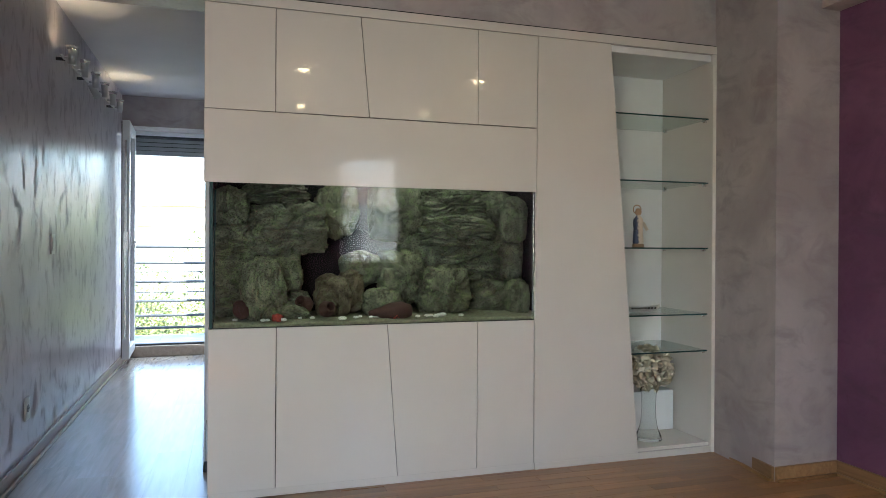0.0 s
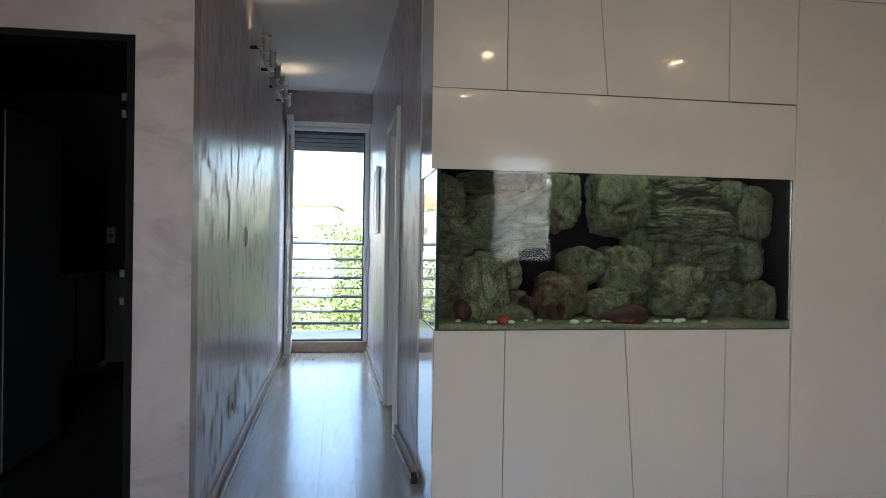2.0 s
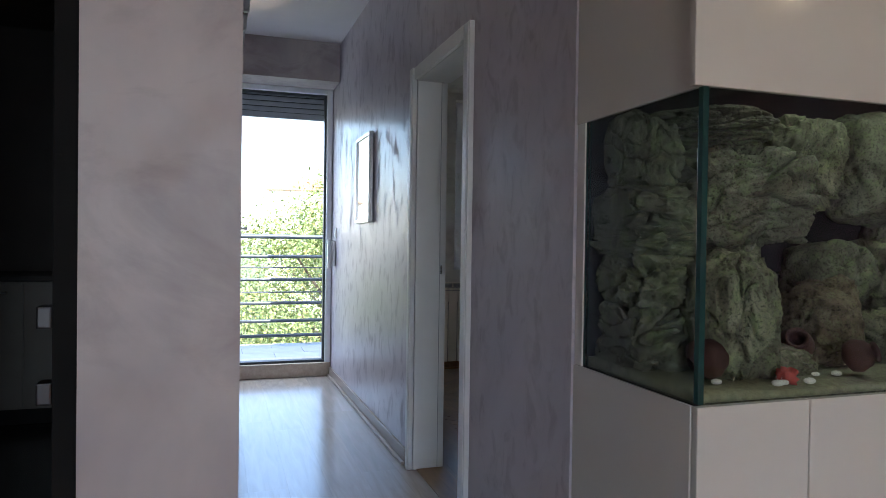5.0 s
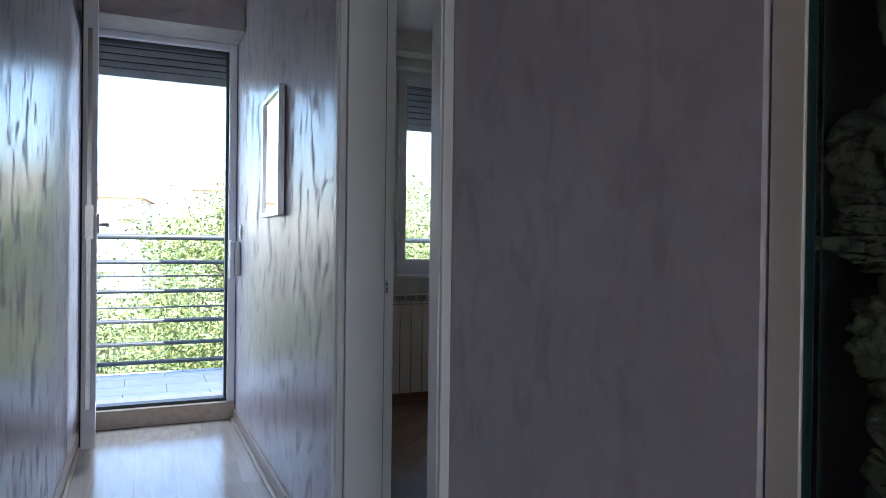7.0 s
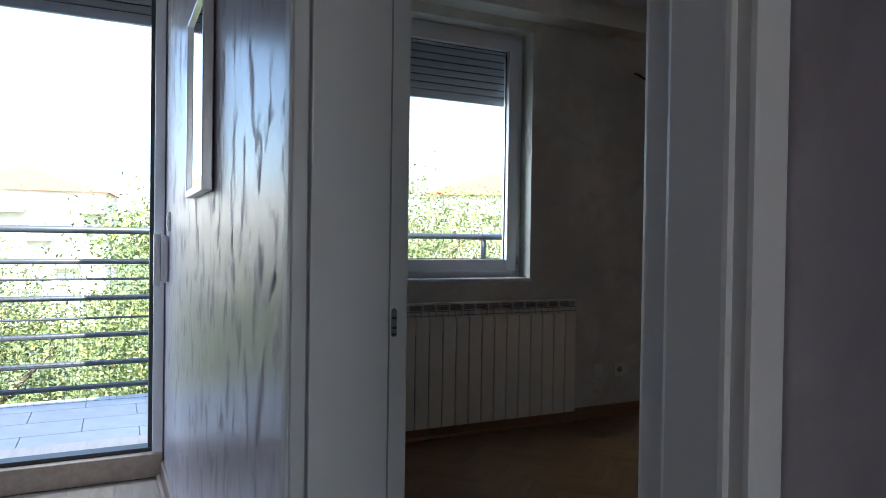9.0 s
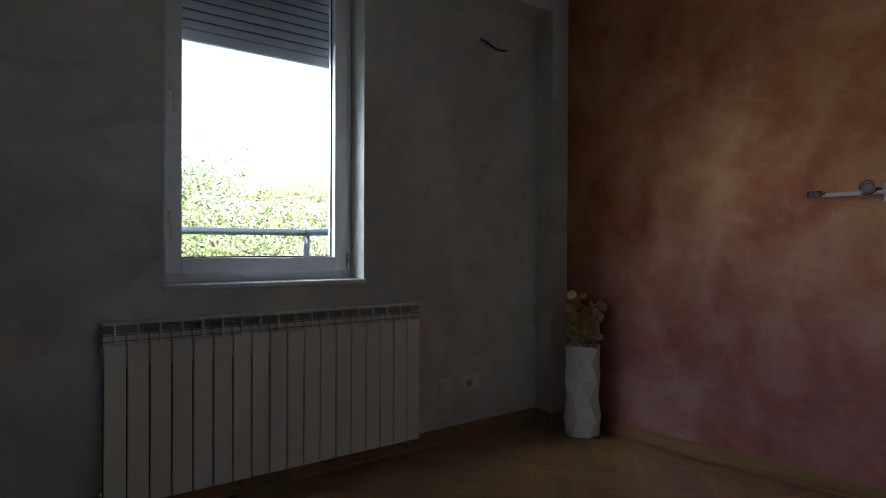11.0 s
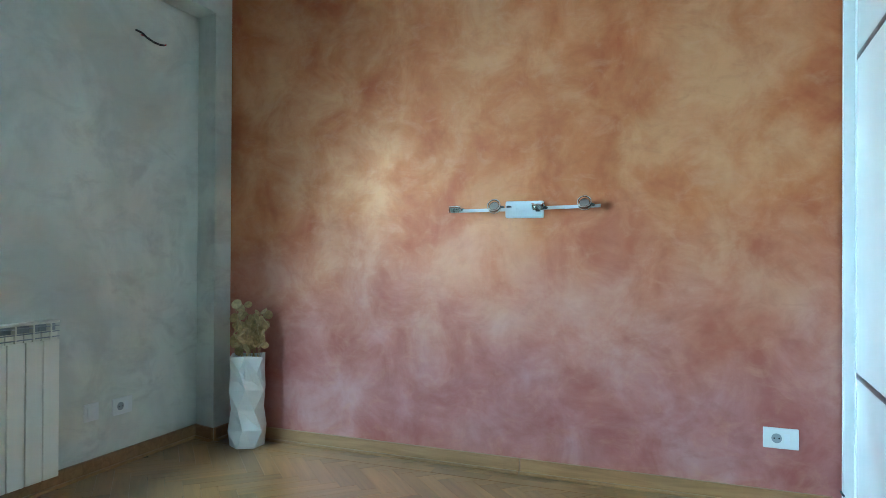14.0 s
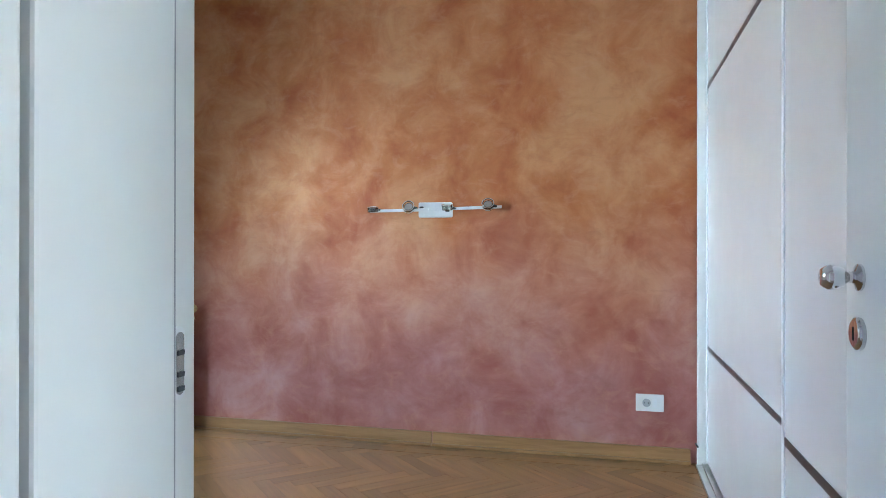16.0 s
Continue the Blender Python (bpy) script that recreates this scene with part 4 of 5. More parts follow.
for k in range(150):
    zc = 1 - 2 * (k + 0.5) / 150
    a = k * 2.39996
    nrm = Vector((math.sqrt(1 - zc * zc) * math.cos(a), math.sqrt(1 - zc * zc) * math.sin(a), zc))
    up = nrm.cross(Vector((rng.uniform(-1, 1), rng.uniform(-1, 1), rng.uniform(-1, 1)))).normalized()
    side = up.cross(nrm)
    lift = (up * 0.75 + nrm * 0.66).normalized()
    third = side.cross(lift)
    m = Matrix((side, lift, third)).transposed().to_4x4()
    ob = new("petal", pm)
    ob.parent = ball
    ob.matrix_basis = Matrix.Translation(Vector((2.515, 0.17, 0.475)) + nrm * 0.092) @ m
bm = bmesh.new()
bmesh.ops.create_icosphere(bm, subdivisions=3, radius=0.098)
bmesh.ops.transform(bm, matrix=Matrix.Translation((2.515, 0.17, 0.475)), verts=bm.verts)
part("core", bm, M["petal"], ball, "", True)
tagged(part("white_box", boxes((2.44, 2.79, 0.32, 0.475, 0.056, 0.30), bevel=0.003), M["white"]), "plain white box standing behind the glass vase", "box")


# corridor fittings
tl = thing("track_light", "brushed metal wall track with small adjustable spotlights", "wall lamp")
lamp_rows = []
ya, yb = 1.33, 3.36


def lamp_at(y, out, z):
    return (lx(y) + out, y, z)


part("track_bar", rods((lamp_at(ya, 0.05, 2.33), lamp_at(yb, 0.05, 2.40), 0.008)), M["alu"], tl, "", True)
for k in range(4):
    y = ya + 0.1 + k * (yb - ya - 0.2) / 3
    z = 2.33 + 0.07 * (y - ya) / (yb - ya)
    part("wall_bracket", rods((lamp_at(y, 0.0, z), lamp_at(y, 0.05, z), 0.011)), M["dark_metal"], tl, "", True)
for k in range(6):
    y = ya + 0.05 + k * (yb - ya - 0.1) / 5
    z = 2.33 + 0.07 * (y - ya) / (yb - ya)
    hd = part("spot_head", rods((lamp_at(y, 0.1, z - 0.04), lamp_at(y, 0.1, z + 0.05), 0.02, 0.026), (lamp_at(y, 0.05, z), lamp_at(y, 0.1, z), 0.007)), M["alu"], tl, "", True)
    part("reflector_rim", lathe([(0.026, 0.0), (0.034, 0.02), (0.031, 0.02), (0.022, 0.004)], lamp_at(y, 0.1, z + 0.05), 20, False), M["chrome"], hd, "", True)
    lit = k in (0, 5)
    part("bulb", lathe([(0.0, 0.004), (0.022, 0.005), (0.024, 0.016), (0.0, 0.022)], lamp_at(y, 0.1, z + 0.05), 16, False), M["bulb"] if lit else M["ceramic"], hd, "glowing halogen bulb" if lit else "unlit halogen bulb", True)
    if lit:
        spot_lamp("track_spot", lamp_at(y, 0.1, z + 0.08), lamp_at(y + 0.05, 0.16, 2.74), 0.13, (1.0, 0.82, 0.55), 95)
part("low_spot", rods((lamp_at(2.25, 0.05, 2.36), lamp_at(2.3, 0.09, 2.28), 0.022, 0.028)), M["alu"], tl, "spot head turned downwards", True)


def wall_plate(name, m, w, h, label, category, sockets=1, group="", flat=False):
    """A plate with its inserts, drawn on the local x-z plane and facing local -y."""
    e = thing(name, label, category, group)

    def put(bm):
        bmesh.ops.transform(bm, matrix=m, verts=bm.verts)
        return bm

    part("plate", put(boxes((-w / 2, w / 2, -0.009, 0.0, -h / 2, h / 2), bevel=0.003)), M["white"], e)
    if flat:
        part("rocker", put(boxes((-w * 0.33, w * 0.33, -0.013, -0.0085, -h * 0.33, h * 0.33), bevel=0.002)), M["white"], e)
        return e
    for k in range(sockets):
        cx = (k - (sockets - 1) / 2) * 0.05 - (0.016 if w > 0.1 else 0)
        bm = bmesh.new()
        bmesh.ops.create_cone(bm, cap_ends=True, segments=24, radius1=0.0205, radius2=0.0205, depth=0.004, matrix=Matrix.Translation((cx, -0.009, 0)) @ Matrix.Rotation(radians(90), 4, "X"))
        so = part("socket_well", put(bm), M["shutter"], e, "round earthed socket well")
        part("pin_hole", put(boxes((cx - 0.012, cx - 0.007, -0.0125, -0.0105, -0.0025, 0.0025))), M["black"], so)
        part("pin_hole", put(boxes((cx + 0.007, cx + 0.012, -0.0125, -0.0105, -0.0025, 0.0025))), M["black"], so)
    if w > 0.1:
        part("blank_module", put(boxes((0.012, 0.034, -0.0115, -0.0085, -0.022, 0.022), bevel=0.001)), M["pvc"], e)
    return e


wall_plate("wall_switch", pose(lx(1.343), 1.343, 1.185, 0, 0, 90), 0.085, 0.12, "white double light switch on lavender plaster", "light switch", flat=True)
wall_plate("wall_socket", pose(lx(0.8), 0.8, 0.313, 0, 0, 90), 0.085, 0.12, "white power socket on lavender plaster", "socket")
wall_plate("wall_socket", pose(2.572, FACE, 0.303, 0, 0, 0), 0.082, 0.086, "white aerial socket on the window wall", "socket", 0, "bedroom sockets", True)
wall_plate("wall_socket", pose(2.762, FACE, 0.297, 0, 0, 0), 0.125, 0.086, "white earthed power socket on the window wall", "socket", 1, "bedroom sockets")
wall_plate("wall_socket", pose(pink(1.447), 1.447, 0.297, 0, 0, -91.7), 0.138, 0.088, "white rectangular power socket on the terracotta wall", "socket", 1, "bedroom sockets")
wall_plate("thermostat", pose(rx(4.28), 4.28, 1.19, 0, 0, -90), 0.06, 0.085, "small dark wall controller beside balcony door", "controller", flat=True)

ph = thing("intercom_phone", "white intercom handset hanging beside the balcony door", "intercom")
part("base_plate", boxes((rx(4.5) - 0.03, rx(4.5) - 0.001, 4.30, 4.38, 0.92, 1.13), bevel=0.006), M["white"], ph)
part("handset", boxes((rx(4.5) - 0.06, rx(4.5) - 0.031, 4.315, 4.365, 0.90, 1.14), bevel=0.01), M["white"], ph)

mir = thing("wall_mirror", "narrow white-framed mirror hanging on lavender plaster", "mirror")
y0, y1, z0, z1 = 2.962, 3.41, 1.25, 1.82
xm = rx(3.2)
part("frame", boxes((xm - 0.03, xm - 0.002, y0, y0 + 0.022, z0, z1), (xm - 0.03, xm - 0.002, y1 - 0.022, y1, z0, z1), (xm - 0.03, xm - 0.002, y0 + 0.022, y1 - 0.022, z0, z0 + 0.022), (xm - 0.03, xm - 0.002, y0 + 0.022, y1 - 0.022, z1 - 0.022, z1), bevel=0.003), M["alu"], mir, "slim silver frame")
part("glass", boxes((xm - 0.02, xm - 0.006, y0 + 0.023, y1 - 0.023, z0 + 0.023, z1 - 0.023)), M["mirror"], mir)

# radiator
rad = thing("radiator", "cream aluminium radiator with eighteen sections under the window", "radiator")
R0, PITCH, RY = 0.838, 0.0839, 4.475


def section_mesh():
    bm = boxes((0.0028, PITCH - 0.0028, 0.0, 0.012, 0.072, 0.69), bevel=0.004)
    bm_box(bm, 0.003, PITCH - 0.003, 0.014, 0.02, 0.60, 0.73)
    bm_box(bm, PITCH / 2 - 0.004, PITCH / 2 + 0.004, 0.004, 0.065, 0.685, 0.762)
    bm_box(bm, PITCH / 2 - 0.012, PITCH / 2 + 0.012, 0.012, 0.065, 0.08, 0.69)
    return mesh_of("section", bm, M["radiator"])


def louvre_mesh():
    bm = bmesh.new()
    for z in (0.700, 0.724, 0.748):
        bm_box(bm, 0.001, PITCH - 0.001, 0.004, 0.05, z, z + 0.004)
    bm_box(bm, 0.001, PITCH - 0.001, 0.03, 0.034, 0.695, 0.762)
    return mesh_of("top_louvre", bm, M["grille"])


sm, lm = section_mesh(), louvre_mesh()
for k in range(18):
    for nm, me in (("section", sm), ("top_louvre", lm)):
        ob = new(nm, me)
        ob.parent = rad
        ob.matrix_basis = Matrix.Translation((R0 + k * PITCH, RY, 0))
part("top_cover", boxes((R0, R0 + 18 * PITCH, RY + 0.002, RY + 0.063, 0.763, 0.773), bevel=0.002), M["radiator"], rad)
# Dark sheet set behind the sections to paint shade into their gaps.
part("back_panel", boxes((R0 + 0.004, R0 + 18 * PITCH - 0.004, RY + 0.022, RY + 0.026, 0.08, 0.69)), M["dark_metal"], rad, "dark sheet standing in for shade behind the front plates")
part("collector", rods(((R0, RY + 0.045, 0.11), (R0 + 18 * PITCH, RY + 0.045, 0.11), 0.018), ((R0, RY + 0.045, 0.66), (R0 + 18 * PITCH, RY + 0.045, 0.66), 0.018)), M["radiator"], rad, "", True)
part("bracket", boxes((R0 + 0.4, R0 + 0.43, RY + 0.05, FACE, 0.6, 0.63), (R0 + 1.1, R0 + 1.13, RY + 0.05, FACE, 0.6, 0.63)), M["radiator"], rad)
part("valve", rods(((R0 - 0.05, RY + 0.04, 0.11), (R0, RY + 0.04, 0.11), 0.014), ((R0 - 0.04, RY + 0.04, 0.0), (R0 - 0.04, RY + 0.04, 0.11), 0.009)), M["chrome"], rad, "chrome radiator valve", True)

# chrome wall lamp on the terracotta wall
LP = pose(pink(2.58), 2.580, 1.30, 0, 0, 1.7)


def in_lamp(bm):
    bmesh.ops.transform(bm, matrix=LP, verts=bm.verts)
    return bm


wl = thing("wall_lamp", "chrome bar wall lamp with four small glass spotlights", "wall lamp")
part("back_plate", in_lamp(bevel_all(boxes((-0.024, 0.0, -0.096, 0.096, -0.042, 0.042)), 0.011, 3)), M["lamp_chrome"], wl, "rounded polished back plate", True)
for fy, fz in ((0.074, 0.006), (-0.070, 0.0)):
    part("arm_holder", in_lamp(boxes((-0.046, -0.022, fy - 0.011, fy + 0.011, fz - 0.012, fz + 0.012), bevel=0.004)), M["dark_metal"], wl, "dark arm holder")
for y0, y1, z0_, z1_ in ((0.365, 0.03, -0.006, -0.001), (0.09, -0.37, -0.001, 0.011)):
    bm = boxes((-0.056, -0.046, y1, y0, -0.008, 0.008), bevel=0.002)
    for v in bm.verts:
        v.co.z += z0_ + (z1_ - z0_) * (y0 - v.co.y) / (y0 - y1)
        v.co.x -= 0.004 if y0 > 0.2 else 0.0
    part("arm", in_lamp(bm), M["lamp_chrome"], wl, "flat polished arm")
for ly, dz, lean in ((0.342, 0.0, 6), (0.138, 0.012, 62), (-0.076, 0.007, 8), (-0.298, 0.021, 58)):
    turned = Matrix.Translation((-0.072, ly, dz)) @ Matrix.Rotation(radians(-lean), 4, "Y")

    def head(profile, n=26):
        bm = lathe(profile, n=n, close=False)
        bmesh.ops.transform(bm, matrix=turned, verts=bm.verts)
        return in_lamp(bm)

    hd = part("spot_head", head([(0.0, -0.013), (0.023, -0.013), (0.025, -0.008), (0.025, 0.008), (0.021, 0.011), (0.0, 0.009)]), M["brass"], wl, "satin metal lamp cup", True)
    part("glass_ring", head([(0.0255, -0.012), (0.032, -0.012), (0.0335, -0.008), (0.0335, 0.010), (0.032, 0.014), (0.0255, 0.014), (0.0255, -0.012)]), M["vase_glass"], hd, "thick clear glass ring", True)
    part("rim", head([(0.030, 0.0145), (0.0335, 0.0145), (0.034, 0.018), (0.030, 0.018), (0.030, 0.0145)]), M["chrome"], hd, "", True)
    part("swivel", in_lamp(rods(((-0.05, ly - 0.042, dz * 0.6), (-0.060, ly - 0.024, dz), 0.008, 0.006), n=12)), M["dark_metal"], wl, "", True)

# cut cable stub high on the window wall
cb = thing("cable_stub", "cut electric cable stub sticking out of plaster", "cable")
bend = [(2.835, FACE, 2.245), (2.855, FACE - 0.025, 2.232), (2.88, FACE - 0.035, 2.212), (2.92, FACE - 0.04, 2.200), (2.96, FACE - 0.042, 2.198), (2.995, FACE - 0.04, 2.204)]
part("cable", rods(*[(a, b, 0.0055) for a, b in zip(bend, bend[1:])]), M["rubber"], cb, "", True)
part("wire_end", rods((bend[-1], (3.012, FACE - 0.038, 2.212), 0.004), ((2.87, FACE, 2.23), (2.90, FACE - 0.03, 2.216), 0.003)), M["coral"], cb, "red copper wire end", True)

# faceted floor vase with dried pods
VX, VY = 3.275, 4.15
va = thing("floor_vase", "tall white faceted ceramic vase standing on parquet", "vase")
bm = bmesh.new()
rings = []
levels = [(0.0, 0.095, 0), (0.10, 0.109, 22), (0.21, 0.090, 0), (0.32, 0.108, 30), (0.42, 0.094, 8), (0.505, 0.104, 28)]
for z, r, tw in levels:
    rings.append([bm.verts.new((VX + r * math.cos(radians(60 * k + tw)), VY + r * math.sin(radians(60 * k + tw)), z + (0.012 * ((k % 2) - 0.5) if z > 0.01 else 0))) for k in range(6)])
for a, b in zip(rings, rings[1:]):
    for k in range(6):
        n1 = (k + 1) % 6
        bm.faces.new((a[k], a[n1], b[k]))
        bm.faces.new((a[n1], b[n1], b[k]))
bm.faces.new(rings[0][::-1])
inner = [bm.verts.new((VX + (v.co.x - VX) * 0.86, VY + (v.co.y - VY) * 0.86, v.co.z)) for v in rings[-1]]
low = [bm.verts.new((v.co.x, v.co.y, 0.36)) for v in inner]
for k in range(6):
    n1 = (k + 1) % 6
    bm.faces.new((rings[-1][k], rings[-1][n1], inner[n1], inner[k]))
    bm.faces.new((inner[k], inner[n1], low[n1], low[k]))
bm.faces.new(low)
bmesh.ops.recalc_face_normals(bm, faces=bm.faces)
part("body", bm, M["ceramic"], va)
dr = thing("dried_bouquet", "bunch of dried beige honesty pods in a vase", "dried flowers")
rng = random.Random(9)
bm = bmesh.new()
bmesh.ops.create_cone(bm, cap_ends=True, segments=12, radius1=0.024, radius2=0.024, depth=0.0016)
for v in bm.verts:
    v.co.y *= 1.18
pod_me = mesh_of("pod", bm, M["dried"])
for k in range(19):
    a, t = rng.uniform(0, 6.28), rng.uniform(0.02, 0.125)
    tip = Vector((VX + t * math.cos(a), VY + t * math.sin(a), rng.uniform(0.64, 0.79)))
    tip.x = min(tip.x, 3.36)
    foot = Vector((VX + 0.3 * t * math.cos(a), VY + 0.3 * t * math.sin(a), 0.38))
    st = part("stem", rods((foot, tip, 0.0022, 0.0012), n=6), M["dried"], dr)
    for j in range(6):
        f = rng.uniform(0.52, 1.02)
        pnt = foot.lerp(tip, f) + Vector((rng.uniform(-0.035, 0.035), rng.uniform(-0.035, 0.035), rng.uniform(-0.02, 0.02)))
        ob = new("pod", pod_me)
        ob.parent = dr
        s = rng.uniform(0.7, 1.15)
        ob.matrix_basis = Matrix.Translation(pnt) @ Euler((rng.uniform(0.6, 2.4), rng.uniform(-0.6, 0.6), rng.uniform(0, 6.28))).to_matrix().to_4x4() @ Matrix.Diagonal((s, s, 1, 1))

# wardrobe with sliding doors; it stands a little out of square
WM = pose(3.30, 1.172, 0, 0, 0, -1.7)


def in_wardrobe(bm):
    bmesh.ops.transform(bm, matrix=WM, verts=bm.verts)
    return bm


wd = thing("wardrobe", "white gloss wardrobe with sliding doors and bronze strips", "wardrobe")
part("body", in_wardrobe(boxes((-3.03, -0.03, -0.56, -0.02, 0.02, 2.50))), M["white"], wd)
part("end_panel", in_wardrobe(boxes((-0.03, 0.0, -0.56, 0.05, 0.0, 2.50), bevel=0.002)), M["white"], wd)
part("floor_track", in_wardrobe(boxes((-3.03, -0.032, -0.02, 0.058, 0.0, 0.012), (-3.03, -0.032, 0.024, 0.03, 0.012, 0.022), (-3.03, -0.032, -0.016, -0.01, 0.012, 0.022), bevel=0.001)), M["alu"], wd, "aluminium floor track")
for nm, a, b, y0 in (("sliding_door", -1.72, -0.034, -0.012), ("sliding_door", -3.02, -1.72, 0.028)):
    dd = part(nm, in_wardrobe(boxes((a, b, y0, y0 + 0.018, 0.03, 2.48), bevel=0.002)), M["wardrobe"], wd)
    for spec in ((a - 0.002, a + 0.028, y0 - 0.004, y0 + 0.026, 0.026, 2.48), (b - 0.028, b - 0.001, y0 - 0.004, y0 + 0.022, 0.026, 2.48)):
        part("frame_profile", in_wardrobe(boxes(spec, bevel=0.004)), M["lamp_steel"], dd, "slim aluminium edge profile")
    for z in (0.598, 1.885):
        part("bronze_strip", in_wardrobe(boxes((a + 0.028, b - 0.028, y0 + 0.0185, y0 + 0.0205, z - 0.011, z + 0.011))), M["bronze"], dd, "brown-grey inlaid strip")
part("cable", in_wardrobe(rods(((-0.02, 0.055, 0.11), (-0.05, 0.06, 0.12), 0.004), ((-0.05, 0.06, 0.12), (-0.09, 0.055, 0.115), 0.004))), M["rubber"], wd, "short black cable end", True)


# living room window with blind, seen in the aquarium's glass
lw = thing("window_2", "white living room window behind a horizontal slat blind", "window", "", "structure")
part("window_frame", window_frame(1.38, 2.12, -4.93, -4.87, 0.98, 2.25, 0.05), M["pvc"], lw)
p = part("pane", boxes((1.43, 2.07, -4.905, -4.899, 1.03, 2.20)), M["glass"], lw)
p.visible_shadow = False
# Assumed, unseen window round the living room's added area lamp.
bw = thing("window_3", "unseen wide white window added for the living room fill lamp", "window", "", "structure")
part("window_frame", window_frame(-2.0, -0.35, -4.93, -4.87, 0.25, 2.30, 0.06), M["pvc"], bw)
bl = thing("venetian_blind", "white horizontal slat blind hanging before the window", "blind")
bm = boxes((1.40, 2.10, -0.0, 0.023, -0.0006, 0.0006))
bmesh.ops.rotate(bm, verts=bm.verts, matrix=Matrix.Rotation(radians(-18), 3, "X"))
slat_me = mesh_of("slat", bm, M["slat_white"])
for k in range(48):
    ob = new("slat", slat_me)
    ob.parent = bl
    ob.matrix_basis = Matrix.Translation((0, -4.84, 1.03 + k * 0.025))
part("bottom_rail", boxes((1.40, 2.10, -4.845, -4.83, 1.0, 1.012), bevel=0.002), M["white"], bl)
part("head_rail", boxes((1.40, 2.10, -4.85, -4.815, 2.23, 2.26), bevel=0.002), M["white"], bl)
part("cord", rods(((1.5, -4.84, 1.0), (1.5, -4.84, 2.23), 0.001), ((2.0, -4.84, 1.0), (2.0, -4.84, 2.23), 0.001), n=6), M["white"], bl)

# house across the street, beyond the living room window
hs = thing("house", "pale rendered house with a tiled roof across the street", "house")
part("wall", boxes((-9, 13, -40, -31, -9.2, 3.19)), M["white"], hs)
bm = prism([(-30.4, 3.2), (-35.5, 5.4), (-40.6, 3.2)], -13.6, 9.6, "y")
bmesh.ops.rotate(bm, verts=bm.verts, matrix=Matrix.Rotation(radians(90), 3, "Z"))
part("roof", bm, M["roof_tile"], hs, "ochre tiled roof")
for k in range(5):
    wn = part("window", boxes((-7 + 4 * k, -5.6 + 4 * k, -30.99, -30.9, 0.4, 2.0)), M["dark_metal"], hs)
    part("sill", boxes((-7.1 + 4 * k, -5.5 + 4 * k, -30.99, -30.8, 0.3, 0.395)), M["white"], wn)

for x, y in ((0.66, -1.80), (2.0, -1.72), (0.75, -3.1), (1.95, -3.1)):
    cs = thing("ceiling_spot", "round chrome ceiling spotlight with a lit bulb", "ceiling light", "living room ceiling spots")
    part("trim_ring", lathe([(0.062, 0.0), (0.064, -0.012), (0.056, -0.02), (0.05, -0.018), (0.048, 0.0)], (x, y, 2.50), 28, False), M["chrome"], cs, "", True)
    part("bulb", lathe([(0.0, -0.036), (0.022, -0.034), (0.040, -0.026), (0.047, -0.017), (0.047, -0.004), (0.0, -0.003)], (x, y, 2.50), 24, False), M["bulb"], cs, "glowing halogen bulb", True)
    spot_lamp("ceiling_spot_light", (x, y, 2.47), (x, y, 0.0), 0.9, (1.0, 0.80, 0.55), 100, 0.8, 0.03)

# kitchen seen through the dark opening; the room's shade is put into its colours
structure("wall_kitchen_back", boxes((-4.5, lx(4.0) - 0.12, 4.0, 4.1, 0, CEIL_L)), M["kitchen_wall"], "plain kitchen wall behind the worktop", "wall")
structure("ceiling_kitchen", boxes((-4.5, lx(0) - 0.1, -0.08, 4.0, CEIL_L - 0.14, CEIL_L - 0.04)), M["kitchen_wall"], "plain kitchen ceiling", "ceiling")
kd = thing("door_3", "dark kitchen door frame with satin hinges", "door", "", "structure")
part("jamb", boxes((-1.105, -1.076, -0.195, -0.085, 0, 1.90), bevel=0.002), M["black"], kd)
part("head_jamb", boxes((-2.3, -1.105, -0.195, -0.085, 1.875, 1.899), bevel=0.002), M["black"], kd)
for z in (0.92, 1.02, 1.60, 1.66):
    part("hinge", boxes((-1.125, -1.106, -0.19, -0.16, z, z + 0.03), bevel=0.003), M["steel"], kd, "satin metal hinge clip")
fr = thing("fridge", "tall stainless steel two-door fridge in a dark kitchen", "fridge")
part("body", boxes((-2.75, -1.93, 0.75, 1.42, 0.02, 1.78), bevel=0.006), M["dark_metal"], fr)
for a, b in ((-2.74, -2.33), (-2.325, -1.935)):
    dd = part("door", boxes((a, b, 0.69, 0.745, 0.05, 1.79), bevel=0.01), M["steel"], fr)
    hx = -2.37 if a < -2.5 else -2.29
    part("handle", rods(((hx, 0.65, 0.6), (hx, 0.65, 1.4), 0.012), ((hx, 0.65, 0.65), (hx, 0.69, 0.65), 0.008), ((hx, 0.65, 1.35), (hx, 0.69, 1.35), 0.008)), M["chrome"], dd, "long chrome bar handle", True)
kc = thing("kitchen_base_cabinet", "cream kitchen base cabinet with a bar handle", "cabinet")
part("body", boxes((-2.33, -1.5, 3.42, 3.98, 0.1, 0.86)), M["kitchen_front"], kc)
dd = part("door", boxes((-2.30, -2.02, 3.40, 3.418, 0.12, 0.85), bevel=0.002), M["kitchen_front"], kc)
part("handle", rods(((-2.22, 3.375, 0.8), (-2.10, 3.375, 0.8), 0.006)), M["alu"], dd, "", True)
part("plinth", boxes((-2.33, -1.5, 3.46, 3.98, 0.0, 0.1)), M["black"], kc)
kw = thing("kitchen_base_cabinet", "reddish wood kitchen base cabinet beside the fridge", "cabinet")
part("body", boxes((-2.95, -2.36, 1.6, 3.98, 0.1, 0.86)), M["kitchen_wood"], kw)
